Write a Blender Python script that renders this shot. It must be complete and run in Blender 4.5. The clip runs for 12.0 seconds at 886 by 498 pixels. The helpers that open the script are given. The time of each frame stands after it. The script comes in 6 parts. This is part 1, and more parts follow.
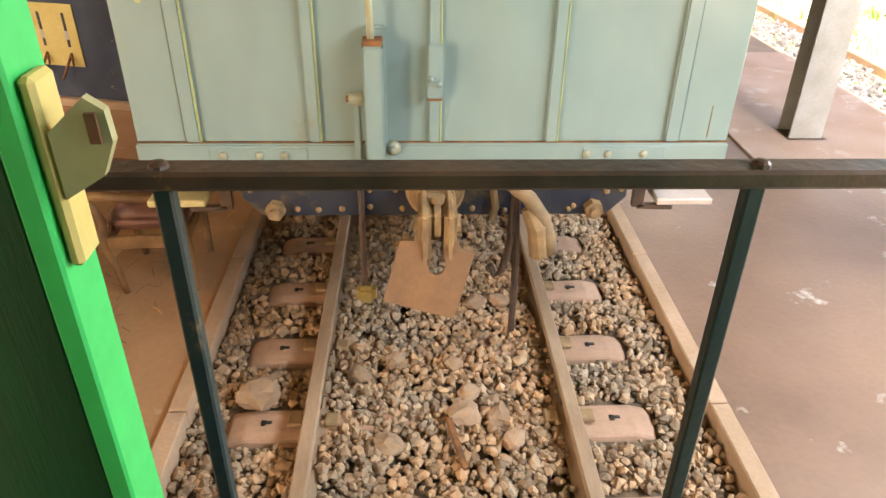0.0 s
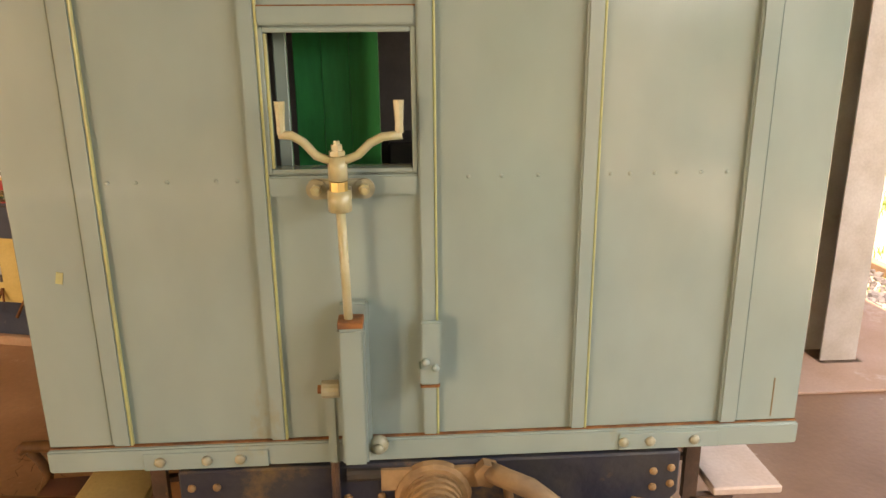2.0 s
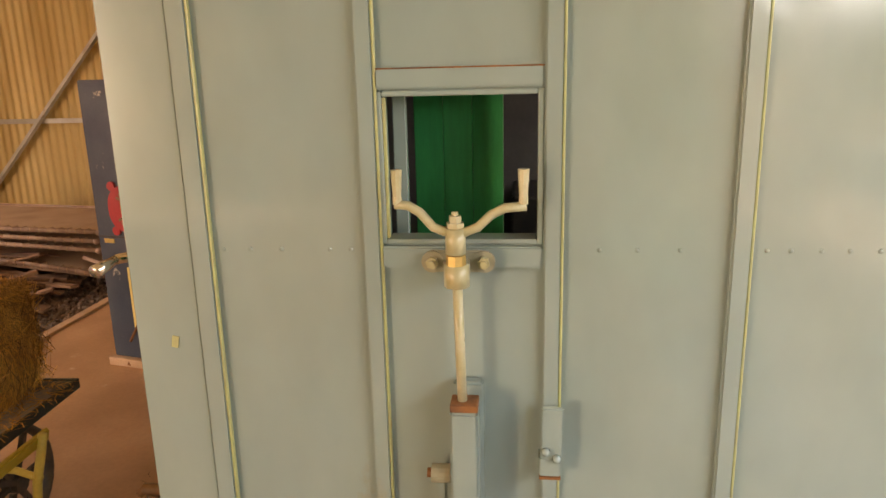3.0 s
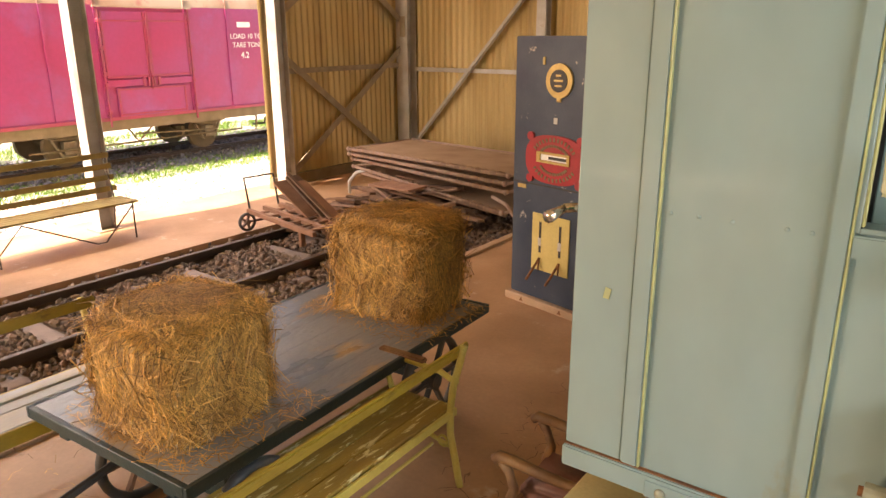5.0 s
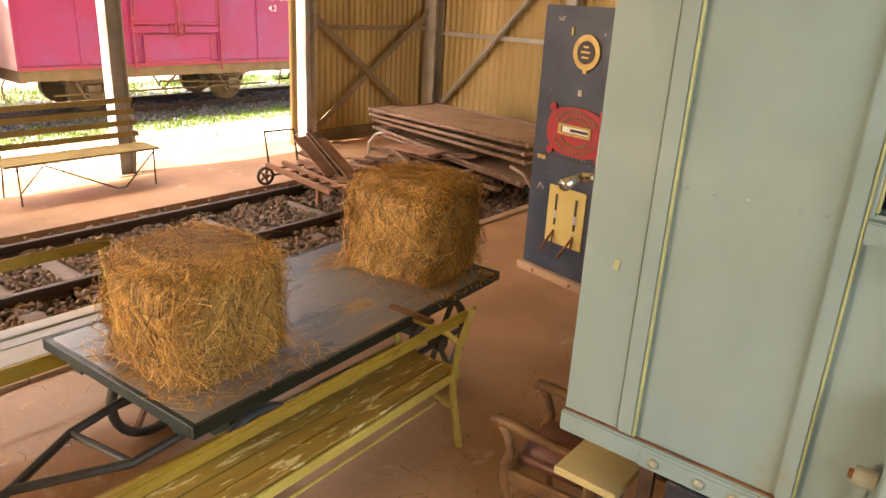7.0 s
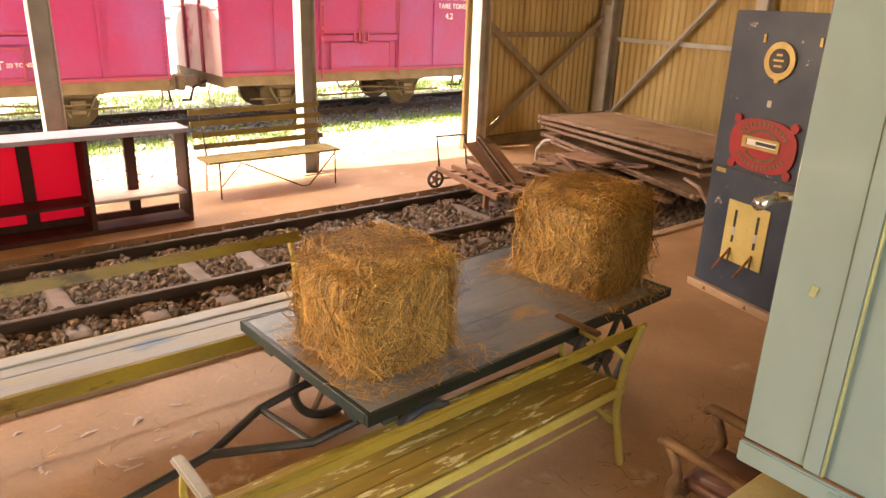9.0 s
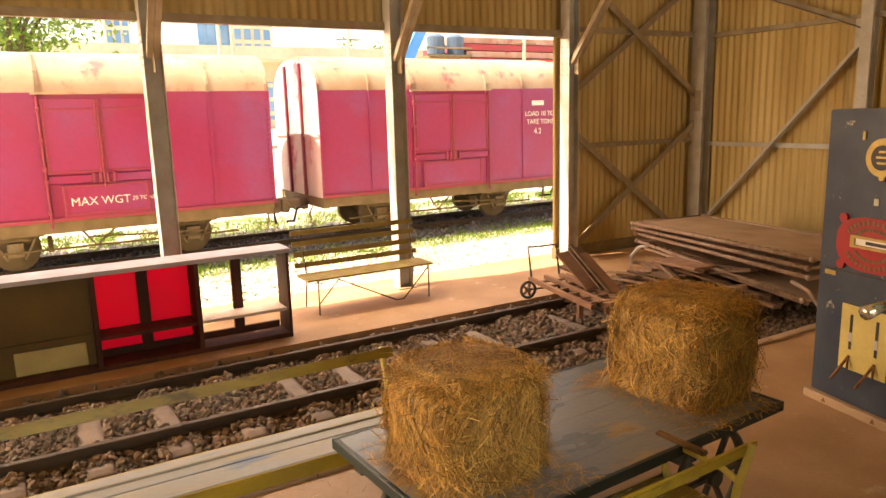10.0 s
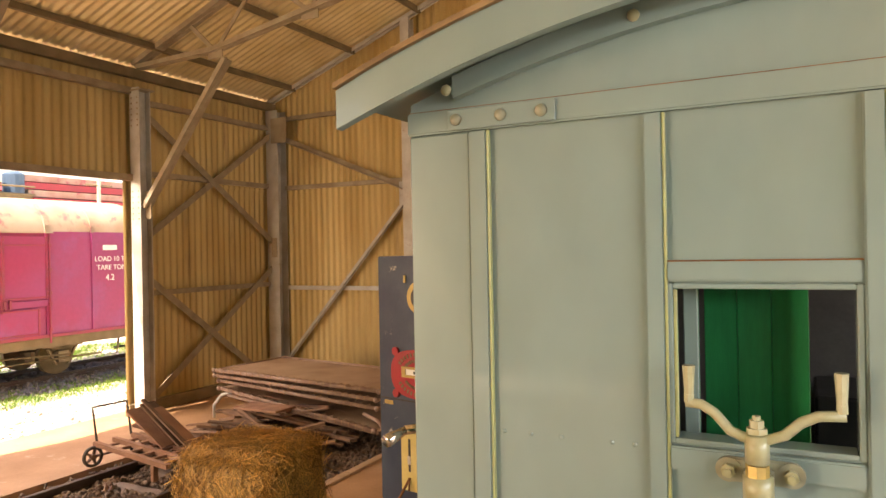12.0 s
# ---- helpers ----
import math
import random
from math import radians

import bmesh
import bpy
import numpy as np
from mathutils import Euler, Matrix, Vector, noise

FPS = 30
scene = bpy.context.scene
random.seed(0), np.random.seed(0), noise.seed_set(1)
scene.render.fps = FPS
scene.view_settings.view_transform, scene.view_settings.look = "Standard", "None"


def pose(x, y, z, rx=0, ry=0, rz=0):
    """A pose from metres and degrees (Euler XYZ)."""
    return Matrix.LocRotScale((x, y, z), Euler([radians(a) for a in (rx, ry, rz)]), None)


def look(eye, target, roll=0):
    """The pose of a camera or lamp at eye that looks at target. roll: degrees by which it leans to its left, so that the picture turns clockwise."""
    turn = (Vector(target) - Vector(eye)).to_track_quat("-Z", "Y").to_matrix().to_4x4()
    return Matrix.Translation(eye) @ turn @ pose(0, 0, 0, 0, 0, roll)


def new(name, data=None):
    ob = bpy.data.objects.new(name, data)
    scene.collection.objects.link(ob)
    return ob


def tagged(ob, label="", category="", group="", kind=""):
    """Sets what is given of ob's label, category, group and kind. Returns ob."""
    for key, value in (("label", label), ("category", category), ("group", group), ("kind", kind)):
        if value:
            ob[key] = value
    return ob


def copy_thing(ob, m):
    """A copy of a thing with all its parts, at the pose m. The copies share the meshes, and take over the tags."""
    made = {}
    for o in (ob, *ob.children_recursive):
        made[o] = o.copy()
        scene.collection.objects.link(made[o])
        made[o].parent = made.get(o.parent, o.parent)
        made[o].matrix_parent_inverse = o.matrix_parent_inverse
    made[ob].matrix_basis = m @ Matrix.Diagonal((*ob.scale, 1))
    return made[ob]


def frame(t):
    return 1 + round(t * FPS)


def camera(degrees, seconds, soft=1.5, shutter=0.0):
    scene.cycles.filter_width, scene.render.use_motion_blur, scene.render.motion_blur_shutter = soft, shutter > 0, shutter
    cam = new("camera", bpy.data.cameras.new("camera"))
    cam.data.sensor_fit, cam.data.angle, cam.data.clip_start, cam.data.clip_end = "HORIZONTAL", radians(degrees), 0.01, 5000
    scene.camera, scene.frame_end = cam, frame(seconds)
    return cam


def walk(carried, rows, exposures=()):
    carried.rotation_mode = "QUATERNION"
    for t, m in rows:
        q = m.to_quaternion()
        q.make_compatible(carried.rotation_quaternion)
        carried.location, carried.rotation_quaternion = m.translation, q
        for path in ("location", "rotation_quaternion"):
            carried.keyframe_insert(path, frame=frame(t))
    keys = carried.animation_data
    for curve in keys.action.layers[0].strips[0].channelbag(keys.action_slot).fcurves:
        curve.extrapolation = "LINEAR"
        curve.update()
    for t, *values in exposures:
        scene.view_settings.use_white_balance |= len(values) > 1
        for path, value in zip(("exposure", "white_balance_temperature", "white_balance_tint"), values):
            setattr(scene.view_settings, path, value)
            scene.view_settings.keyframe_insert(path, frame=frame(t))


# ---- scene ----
cam = camera(64.0, 12.0)
PATH = [
    (0, (-0.105, 0.62, 2.029), (-0.028, 2.337, 1.005), 0.9),
    (0.5, (-0.065, 0.83, 2.055), (-0.003, 2.612, 1.151), 0.3),
    (1, (-0.059, 0.984, 2.073), (0.0, 2.815, 1.27), -0.4),
    (1.5, (-0.103, 1.17, 2.098), (0.032, 3.044, 1.412), -0.2),
    (2, (-0.103, 1.308, 2.126), (0.012, 3.227, 1.576), -0.5),
    (2.5, (-0.079, 1.479, 2.214), (-0.102, 3.405, 1.676), -0.9),
    (3, (-0.104, 1.514, 2.226), (-0.328, 3.441, 1.741), -1.4),
    (3.5, (-0.219, 1.515, 2.252), (-0.737, 3.391, 1.793), -1.5),
    (3.7, (-0.257, 1.497, 2.252), (-0.903, 3.334, 1.795), -1.3),
    (5.5, (-0.288, 1.406, 2.243), (-1.487, 2.884, 1.629), 0.2),
    (6, (-0.274, 1.423, 2.228), (-1.457, 2.907, 1.597), 1.5),
    (6.5, (-0.274, 1.403, 2.23), (-1.429, 2.9, 1.577), 3.1),
    (8.3, (-0.222, 1.364, 2.238), (-1.483, 2.731, 1.501), 2.2),
    (8.5, (-0.273, 1.352, 2.24), (-1.595, 2.661, 1.506), 2.5),
    (9, (-0.293, 1.312, 2.255), (-1.765, 2.488, 1.583), 2.0),
    (9.5, (-0.271, 1.335, 2.275), (-1.874, 2.4, 1.733), 0.4),
    (10, (-0.271, 1.349, 2.278), (-1.963, 2.348, 1.903), -1.6),
    (10.5, (-0.28, 1.387, 2.301), (-1.995, 2.398, 2.108), -3.2),
    (11, (-0.272, 1.418, 2.295), (-1.885, 2.6, 2.272), -2.2),
    (11.5, (-0.231, 1.467, 2.293), (-1.504, 3.009, 2.329), -1.1),
    (12, (-0.167, 1.496, 2.277), (-1.08, 3.276, 2.279), -1.1),
]
walk(cam, [(t, look(eye, target, roll)) for t, eye, target, roll in PATH],
     [(0.0, 2.3, 7500, 15), (1.0, 2.0, 9000, 22), (2.5, 1.75, 9500, 27), (3.5, 1.95, 8300, 28), (5.5, 2.05, 7600, 19), (8.5, 2.1, 7800, 21), (9.5, 2.05, 8500, 18), (10.0, 1.75, 9600, 19), (10.5, 1.5, 10300, 20), (11.5, 1.25, 13000, 26), (12.0, 1.95, 8200, 20)])

# ---- light ----
world = bpy.data.worlds.new("world")
scene.world = world
world.use_nodes = True
wn = world.node_tree.nodes
sky = wn.new("ShaderNodeTexSky")
sky.sky_type = "NISHITA"
sky.sun_disc = False
SUN_EL, SUN_AZ = radians(58), radians(192)
sky.sun_elevation, sky.sun_rotation = SUN_EL, SUN_AZ
sky.dust_density = 2.0
wn["Background"].inputs["Strength"].default_value = 0.15
world.node_tree.links.new(sky.outputs["Color"], wn["Background"].inputs["Color"])
sun_data = bpy.data.lights.new("sun", "SUN")
sun_data.energy, sun_data.angle, sun_data.color = 5.0, radians(0.5), (1.0, 0.95, 0.86)
sun = new("sun", sun_data)
to_sun = Vector((math.sin(SUN_AZ) * math.cos(SUN_EL), math.cos(SUN_AZ) * math.cos(SUN_EL), math.sin(SUN_EL)))
sun.matrix_world = look(to_sun * 40, (0, 0, 0))


def fill_light(name, at, target, wide, high, watts, colour):
    """An added area lamp, kept out of view, that fills the shed like daylight."""
    d = bpy.data.lights.new(name, "AREA")
    d.shape, d.size, d.size_y, d.energy, d.color = "RECTANGLE", wide, high, watts, colour
    new(name, d).matrix_world = look(at, target)


fill_light("east_daylight", (3.25, -0.9, 3.0), (1.75, -0.9, 0.0), 9.6, 0.75, 175, (0.72, 0.88, 1.0))
# added at an invented south gap to brighten the gable
fill_light("south_daylight", (-8.2, -6.0, 2.0), (-6.0, 11.0, 2.6), 1.0, 3.4, 190, (1.0, 0.90, 0.70))
fill_light("west_daylight", (-9.0, -2.7, 2.7), (-6.0, -2.3, 0.0), 5.8, 1.2, 115, (1.0, 0.90, 0.72))
# added outside, hidden above the bays and aimed down at floor and cart
fill_light("west_bay_daylight", (-9.55, 4.2, 3.8), (-6.5, 4.6, 1.0), 8.4, 0.6, 130, (1.0, 0.93, 0.80))
fill_light("north_east_daylight", (3.3, 9.95, 1.75), (0, 10.4, 1.9), 3.3, 3.3, 45, (1.0, 0.93, 0.80))


# ---- materials ----
def mat(name, c1, c2, scale=6.0, rough=0.6, metal=0.0, bump=0.15, fine=60.0, stain=None, stain_scale=1.5, stain_at=0.55,
        stretch=(1, 1, 1), coat=0.0, rnd=0.0, isl=0.0, spec=0.5, dist=0.01, edge=0.1):
    """A surface with colour change at two scales, stains, fine relief; rnd varies it object by object, isl piece by piece."""
    m = bpy.data.materials.new(name)
    m.use_nodes = True
    n, l = m.node_tree.nodes, m.node_tree.links
    bsdf = n["Principled BSDF"]
    geo = n.new("ShaderNodeNewGeometry")
    mp = n.new("ShaderNodeMapping")
    mp.inputs["Scale"].default_value = stretch
    l.new(geo.outputs["Position"], mp.inputs["Vector"])
    big = n.new("ShaderNodeTexNoise")
    big.inputs["Scale"].default_value, big.inputs["Detail"].default_value = scale, 6
    small = n.new("ShaderNodeTexNoise")
    small.inputs["Scale"].default_value, small.inputs["Detail"].default_value = fine, 4
    l.new(mp.outputs["Vector"], big.inputs["Vector"])
    l.new(mp.outputs["Vector"], small.inputs["Vector"])
    mix = n.new("ShaderNodeMix")
    mix.data_type = "RGBA"
    mix.inputs["A"].default_value, mix.inputs["B"].default_value = (*c1, 1), (*c2, 1)
    ramp = n.new("ShaderNodeMapRange")
    ramp.inputs["From Min"].default_value, ramp.inputs["From Max"].default_value = 0.35, 0.65
    l.new(big.outputs["Fac"], ramp.inputs["Value"])
    l.new(ramp.outputs["Result"], mix.inputs["Factor"])
    col = mix.outputs["Result"]
    if stain:
        sn = n.new("ShaderNodeTexNoise")
        sn.inputs["Scale"].default_value, sn.inputs["Detail"].default_value = stain_scale, 8
        sn.inputs["Roughness"].default_value = 0.65
        l.new(mp.outputs["Vector"], sn.inputs["Vector"])
        sr = n.new("ShaderNodeMapRange")
        sr.inputs["From Min"].default_value, sr.inputs["From Max"].default_value = stain_at, stain_at + edge
        l.new(sn.outputs["Fac"], sr.inputs["Value"])
        sm = n.new("ShaderNodeMix")
        sm.data_type = "RGBA"
        sm.inputs["B"].default_value = (*stain, 1)
        l.new(sr.outputs["Result"], sm.inputs["Factor"])
        l.new(col, sm.inputs["A"])
        col = sm.outputs["Result"]
    hsv = n.new("ShaderNodeHueSaturation")
    fm = n.new("ShaderNodeMapRange")
    fm.inputs["To Min"].default_value, fm.inputs["To Max"].default_value = 0.86, 1.14
    l.new(small.outputs["Fac"], fm.inputs["Value"])
    val = fm.outputs["Result"]
    if rnd or isl:
        if rnd:
            src = n.new("ShaderNodeObjectInfo").outputs["Random"]
        else:
            src = geo.outputs["Random Per Island"]
        rm = n.new("ShaderNodeMapRange")
        amount = rnd or isl
        rm.inputs["To Min"].default_value, rm.inputs["To Max"].default_value = 1 - amount, 1 + amount
        l.new(src, rm.inputs["Value"])
        mul = n.new("ShaderNodeMath")
        mul.operation = "MULTIPLY"
        l.new(val, mul.inputs[0])
        l.new(rm.outputs["Result"], mul.inputs[1])
        val = mul.outputs["Value"]
    l.new(val, hsv.inputs["Value"])
    l.new(col, hsv.inputs["Color"])
    l.new(hsv.outputs["Color"], bsdf.inputs["Base Color"])
    rr = n.new("ShaderNodeMapRange")
    rr.inputs["To Min"].default_value, rr.inputs["To Max"].default_value = max(0.03, rough - 0.12), min(1, rough + 0.12)
    l.new(big.outputs["Fac"], rr.inputs["Value"])
    l.new(rr.outputs["Result"], bsdf.inputs["Roughness"])
    bsdf.inputs["Metallic"].default_value = metal
    bsdf.inputs["Coat Weight"].default_value = coat
    bsdf.inputs["Specular IOR Level"].default_value = spec
    if bump:
        bp = n.new("ShaderNodeBump")
        bp.inputs["Strength"].default_value, bp.inputs["Distance"].default_value = bump, dist
        l.new(small.outputs["Fac"], bp.inputs["Height"])
        l.new(bp.outputs["Normal"], bsdf.inputs["Normal"])
    return m


M_WAGON = mat("wagon_paint", (0.222, 0.306, 0.304), (0.244, 0.304, 0.280), 1.3, 0.15, bump=0.02, fine=5.0, stain=(0.25, 0.235, 0.16), stain_scale=2.4,
              stain_at=0.66, stretch=(1, 1, 0.6), coat=0.2)
M_YEDGE = mat("aged_cream_paint", (0.40, 0.42, 0.18), (0.32, 0.33, 0.17), 14, 0.4, bump=0.1)
M_RUST = mat("rust", (0.24, 0.095, 0.03), (0.12, 0.05, 0.022), 20, 0.85, bump=0.3)
M_CREAM = mat("cream_metal_paint", (0.42, 0.41, 0.28), (0.36, 0.33, 0.18), 10, 0.32, bump=0.08, stain=(0.28, 0.13, 0.05), stain_scale=14, stain_at=0.66, coat=0.3)
M_BOLT = mat("dull_bolt_paint", (0.30, 0.31, 0.24), (0.26, 0.24, 0.16), 12, 0.4, bump=0.1)
M_GREEN = mat("green_paint", (0.0, 0.30, 0.10), (0.0, 0.25, 0.08), 8, 0.35, bump=0.08, stretch=(6, 6, 0.6))
# door greens: shade on the face and light on the edge are in the colours
M_GREEN_SHADED = mat("shaded_green_paint", (0.0, 0.05, 0.015), (0.0, 0.04, 0.012), 8, 0.45, bump=0.08, stretch=(6, 6, 0.6))
M_GREEN_LIT = mat("lit_green_paint", (0.02, 0.50, 0.13), (0.02, 0.44, 0.11), 8, 0.4, bump=0.05)
# dimness of the interior is put into this dark base colour
M_INNER = mat("dim_interior_tone", (0.10, 0.085, 0.075), (0.08, 0.065, 0.06), 5, 0.7)
M_NAVY = mat("navy_steel_paint", (0.014, 0.018, 0.035), (0.032, 0.032, 0.036), 5, 0.45, bump=0.25, fine=40, stain=(0.12, 0.08, 0.04), stain_scale=4, stain_at=0.56)
M_DUSTIRON = mat("dusty_brown_iron", (0.33, 0.20, 0.095), (0.18, 0.105, 0.05), 9, 0.75, bump=0.3, fine=45)
M_RUBBER = mat("dusty_rubber_hose", (0.24, 0.15, 0.075), (0.15, 0.10, 0.06), 9, 0.8, bump=0.2)
M_RAILIRON = mat("dark_iron", (0.05, 0.034, 0.028), (0.105, 0.06, 0.04), 9, 0.38, 0.2, bump=0.2, stain=(0.38, 0.23, 0.06), stain_scale=11, stain_at=0.655)
M_RAIL = mat("rusty_rail_steel", (0.40, 0.27, 0.18), (0.28, 0.18, 0.11), 7, 0.6, 0.2, bump=0.25, stretch=(1, 0.3, 1))
M_RAIL2 = mat("dark_rail_steel", (0.06, 0.04, 0.03), (0.10, 0.065, 0.045), 7, 0.5, 0.3, bump=0.25, stretch=(1, 0.3, 1))
M_SLEEPER = mat("dusty_steel_sleeper", (0.42, 0.25, 0.17), (0.33, 0.19, 0.12), 5, 0.8, bump=0.2, rnd=0.12)
M_SLEEPER2 = mat("pale_dusty_sleeper", (0.25, 0.18, 0.155), (0.19, 0.135, 0.11), 5, 0.7, bump=0.2, rnd=0.15)
M_STONE = mat("ballast_stone", (0.31, 0.225, 0.155), (0.37, 0.215, 0.115), 3, 0.85, bump=0.5, fine=30, isl=0.45)
M_STONE2 = mat("dark_ballast_stone", (0.15, 0.115, 0.095), (0.22, 0.14, 0.10), 3, 0.85, bump=0.5, fine=30, isl=0.45)
M_BIGSTONE = mat("brown_stone", (0.36, 0.235, 0.15), (0.30, 0.18, 0.11), 8, 0.85, bump=0.5, fine=40, rnd=0.2)
M_BED = mat("ballast_bed_soil", (0.12, 0.085, 0.06), (0.20, 0.13, 0.08), 8, 0.95, bump=0.8, fine=40)
M_FLOOR = mat("dusty_red_concrete", (0.47, 0.275, 0.155), (0.36, 0.20, 0.105), 1.4, 0.52, bump=0.12, fine=35, stain=(0.58, 0.45, 0.34), stain_scale=2.6, stain_at=0.615, spec=0.45)
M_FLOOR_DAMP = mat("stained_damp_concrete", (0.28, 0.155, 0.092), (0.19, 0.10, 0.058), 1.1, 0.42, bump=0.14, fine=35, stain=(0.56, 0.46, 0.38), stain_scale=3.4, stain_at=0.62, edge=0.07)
M_PAD = mat("worn_cement_pad", (0.47, 0.32, 0.25), (0.40, 0.25, 0.17), 1.6, 0.7, bump=0.2, stain=(0.54, 0.42, 0.36), stain_scale=2.5, stain_at=0.56)
M_KERB = mat("dusty_concrete_kerb", (0.45, 0.29, 0.19), (0.36, 0.23, 0.14), 4, 0.85, bump=0.3, rnd=0.06)
M_SHEET = mat("aged_galvanised_sheet", (0.54, 0.39, 0.17), (0.43, 0.29, 0.105), 1.1, 0.5, 0.1, bump=0.05, stretch=(2.5, 2.5, 0.25), stain=(0.30, 0.19, 0.08), stain_scale=1.3, stain_at=0.60)
# lighter copy of the wall sheet; light bounced off the ground is in its colour
M_ROOFSHEET_LIT = mat("bounce_lit_roof_sheet", (0.68, 0.55, 0.32), (0.58, 0.44, 0.22), 1.1, 0.5, 0.1, bump=0.05, stretch=(2.5, 2.5, 0.25), stain=(0.40, 0.27, 0.12), stain_scale=1.3, stain_at=0.62)
M_STEEL = mat("grey_painted_steel", (0.50, 0.48, 0.45), (0.40, 0.36, 0.31), 4, 0.45, bump=0.1, stain=(0.30, 0.20, 0.11), stain_scale=3, stain_at=0.63)
M_BRACE = mat("dusty_steel_angle", (0.36, 0.29, 0.20), (0.27, 0.20, 0.13), 5, 0.55, 0.1, bump=0.12)
# purple tone and patches put reflected sky into the faded pink-red paint
M_VAN = mat("faded_pink_red_sky_tint", (0.31, 0.024, 0.095), (0.29, 0.038, 0.14), 0.8, 0.38, bump=0.12, fine=14, stain=(0.26, 0.070, 0.21), stain_scale=0.7, stain_at=0.53, edge=0.2)
M_VANDARK = mat("dark_rusted_red_paint", (0.20, 0.02, 0.045), (0.26, 0.04, 0.07), 6, 0.6, bump=0.2)
M_DUSTYIRON = mat("pale_dusty_iron", (0.36, 0.29, 0.19), (0.24, 0.17, 0.10), 5, 0.8, bump=0.3)
M_VANEND = mat("chalky_faded_paint", (0.66, 0.56, 0.52), (0.60, 0.40, 0.39), 1.5, 0.6, bump=0.1, stain=(0.50, 0.05, 0.09), stain_scale=0.9, stain_at=0.54)
M_VANROOF = mat("sandy_roof_paint", (0.46, 0.36, 0.26), (0.38, 0.25, 0.16), 1.4, 0.7, bump=0.12, stain=(0.40, 0.11, 0.12), stain_scale=2.2, stain_at=0.56)
M_UNDER = mat("rusty_underframe", (0.15, 0.11, 0.055), (0.21, 0.15, 0.085), 4, 0.8, bump=0.3)
M_WHITE = mat("white_lettering", (0.8, 0.78, 0.74), (0.72, 0.70, 0.66), 9, 0.6, bump=0.0)
# bluish base puts the sky's sheen into the worn deck's colour
M_DECK = mat("worn_deck_sky_sheen", (0.15, 0.175, 0.215), (0.24, 0.24, 0.25), 2.5, 0.27, bump=0.4, fine=45, stain=(0.44, 0.28, 0.13), stain_scale=3.1, stain_at=0.555, stretch=(1, 0.4, 1))
M_CARTEDGE = mat("dark_teal_paint", (0.013, 0.03, 0.034), (0.025, 0.038, 0.036), 8, 0.45, bump=0.2, stain=(0.2, 0.13, 0.07), stain_scale=7, stain_at=0.66)
M_TYRE = mat("black_cast_wheel", (0.03, 0.035, 0.04), (0.09, 0.07, 0.05), 8, 0.55, bump=0.15)
M_WHEELRED = mat("brown_wheel_paint", (0.20, 0.10, 0.055), (0.14, 0.07, 0.04), 8, 0.6, bump=0.15)
M_HAY = mat("straw", (0.62, 0.355, 0.10), (0.40, 0.205, 0.052), 4, 0.55, bump=0.0, isl=0.75)
# straw core coloured very dark to give shade in the gaps between stalks
M_HAYCORE = mat("packed_straw_gap_shade", (0.13, 0.07, 0.02), (0.06, 0.03, 0.01), 9, 0.9, bump=0.9, fine=50, stretch=(1, 1, 0.4))
M_YBENCH = mat("worn_yellow_paint", (0.40, 0.28, 0.035), (0.30, 0.20, 0.035), 5, 0.42, bump=0.25, stain=(0.13, 0.075, 0.025), stain_scale=6, stain_at=0.54, stretch=(1.5, 0.4, 1), rnd=0.08)
M_YSEAT = mat("peeling_yellow_seat", (0.36, 0.24, 0.05), (0.25, 0.155, 0.04), 6, 0.45, bump=0.35, stain=(0.66, 0.56, 0.28), stain_scale=15, stain_at=0.565, edge=0.025, stretch=(2, 0.35, 1), rnd=0.08)
M_YIRON = mat("yellow_cast_iron", (0.58, 0.47, 0.12), (0.50, 0.38, 0.08), 9, 0.4, bump=0.15, coat=0.2)
M_BLUESEAT = mat("worn_blue_white_plank", (0.40, 0.42, 0.46), (0.48, 0.42, 0.32), 4, 0.5, bump=0.25, stain=(0.22, 0.30, 0.45), stain_scale=5, stain_at=0.58, stretch=(2, 0.3, 1), rnd=0.1)
M_OLIVE = mat("olive_brown_slat", (0.32, 0.235, 0.075), (0.24, 0.165, 0.055), 6, 0.5, bump=0.15)
M_WOOD = mat("dark_red_wood", (0.085, 0.026, 0.016), (0.055, 0.018, 0.012), 6, 0.6, bump=0.15, stretch=(1, 1, 0.2), spec=0.25)
M_LIGHTTOP = mat("dusty_lilac_top", (0.46, 0.42, 0.50), (0.38, 0.33, 0.38), 5, 0.45, bump=0.1)
M_CARD = mat("brown_backing_board", (0.15, 0.085, 0.02), (0.11, 0.06, 0.018), 2, 0.7, bump=0.1)
M_REDCLOTH = mat("red_backing", (0.55, 0.015, 0.045), (0.48, 0.02, 0.05), 3, 0.4, bump=0.1)
M_SCALE = mat("navy_chipped_paint", (0.024, 0.036, 0.062), (0.045, 0.060, 0.085), 3, 0.4, bump=0.15, stain=(0.36, 0.32, 0.28), stain_scale=9, stain_at=0.655, edge=0.03)
M_BRASS = mat("aged_brass", (0.52, 0.38, 0.14), (0.40, 0.28, 0.10), 8, 0.4, 0.6, bump=0.1)
M_YPLATE = mat("cream_yellow_plate", (0.58, 0.46, 0.17), (0.50, 0.38, 0.12), 5, 0.5, bump=0.1, stain=(0.25, 0.14, 0.05), stain_scale=9, stain_at=0.68)
M_REDPLATE = mat("dark_red_plate", (0.36, 0.02, 0.025), (0.28, 0.02, 0.02), 8, 0.4, bump=0.1)
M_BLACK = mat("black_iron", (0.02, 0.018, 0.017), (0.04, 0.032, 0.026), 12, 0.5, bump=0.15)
M_CHROME = mat("polished_steel", (0.65, 0.62, 0.56), (0.55, 0.5, 0.43), 8, 0.2, 0.9, bump=0.0)
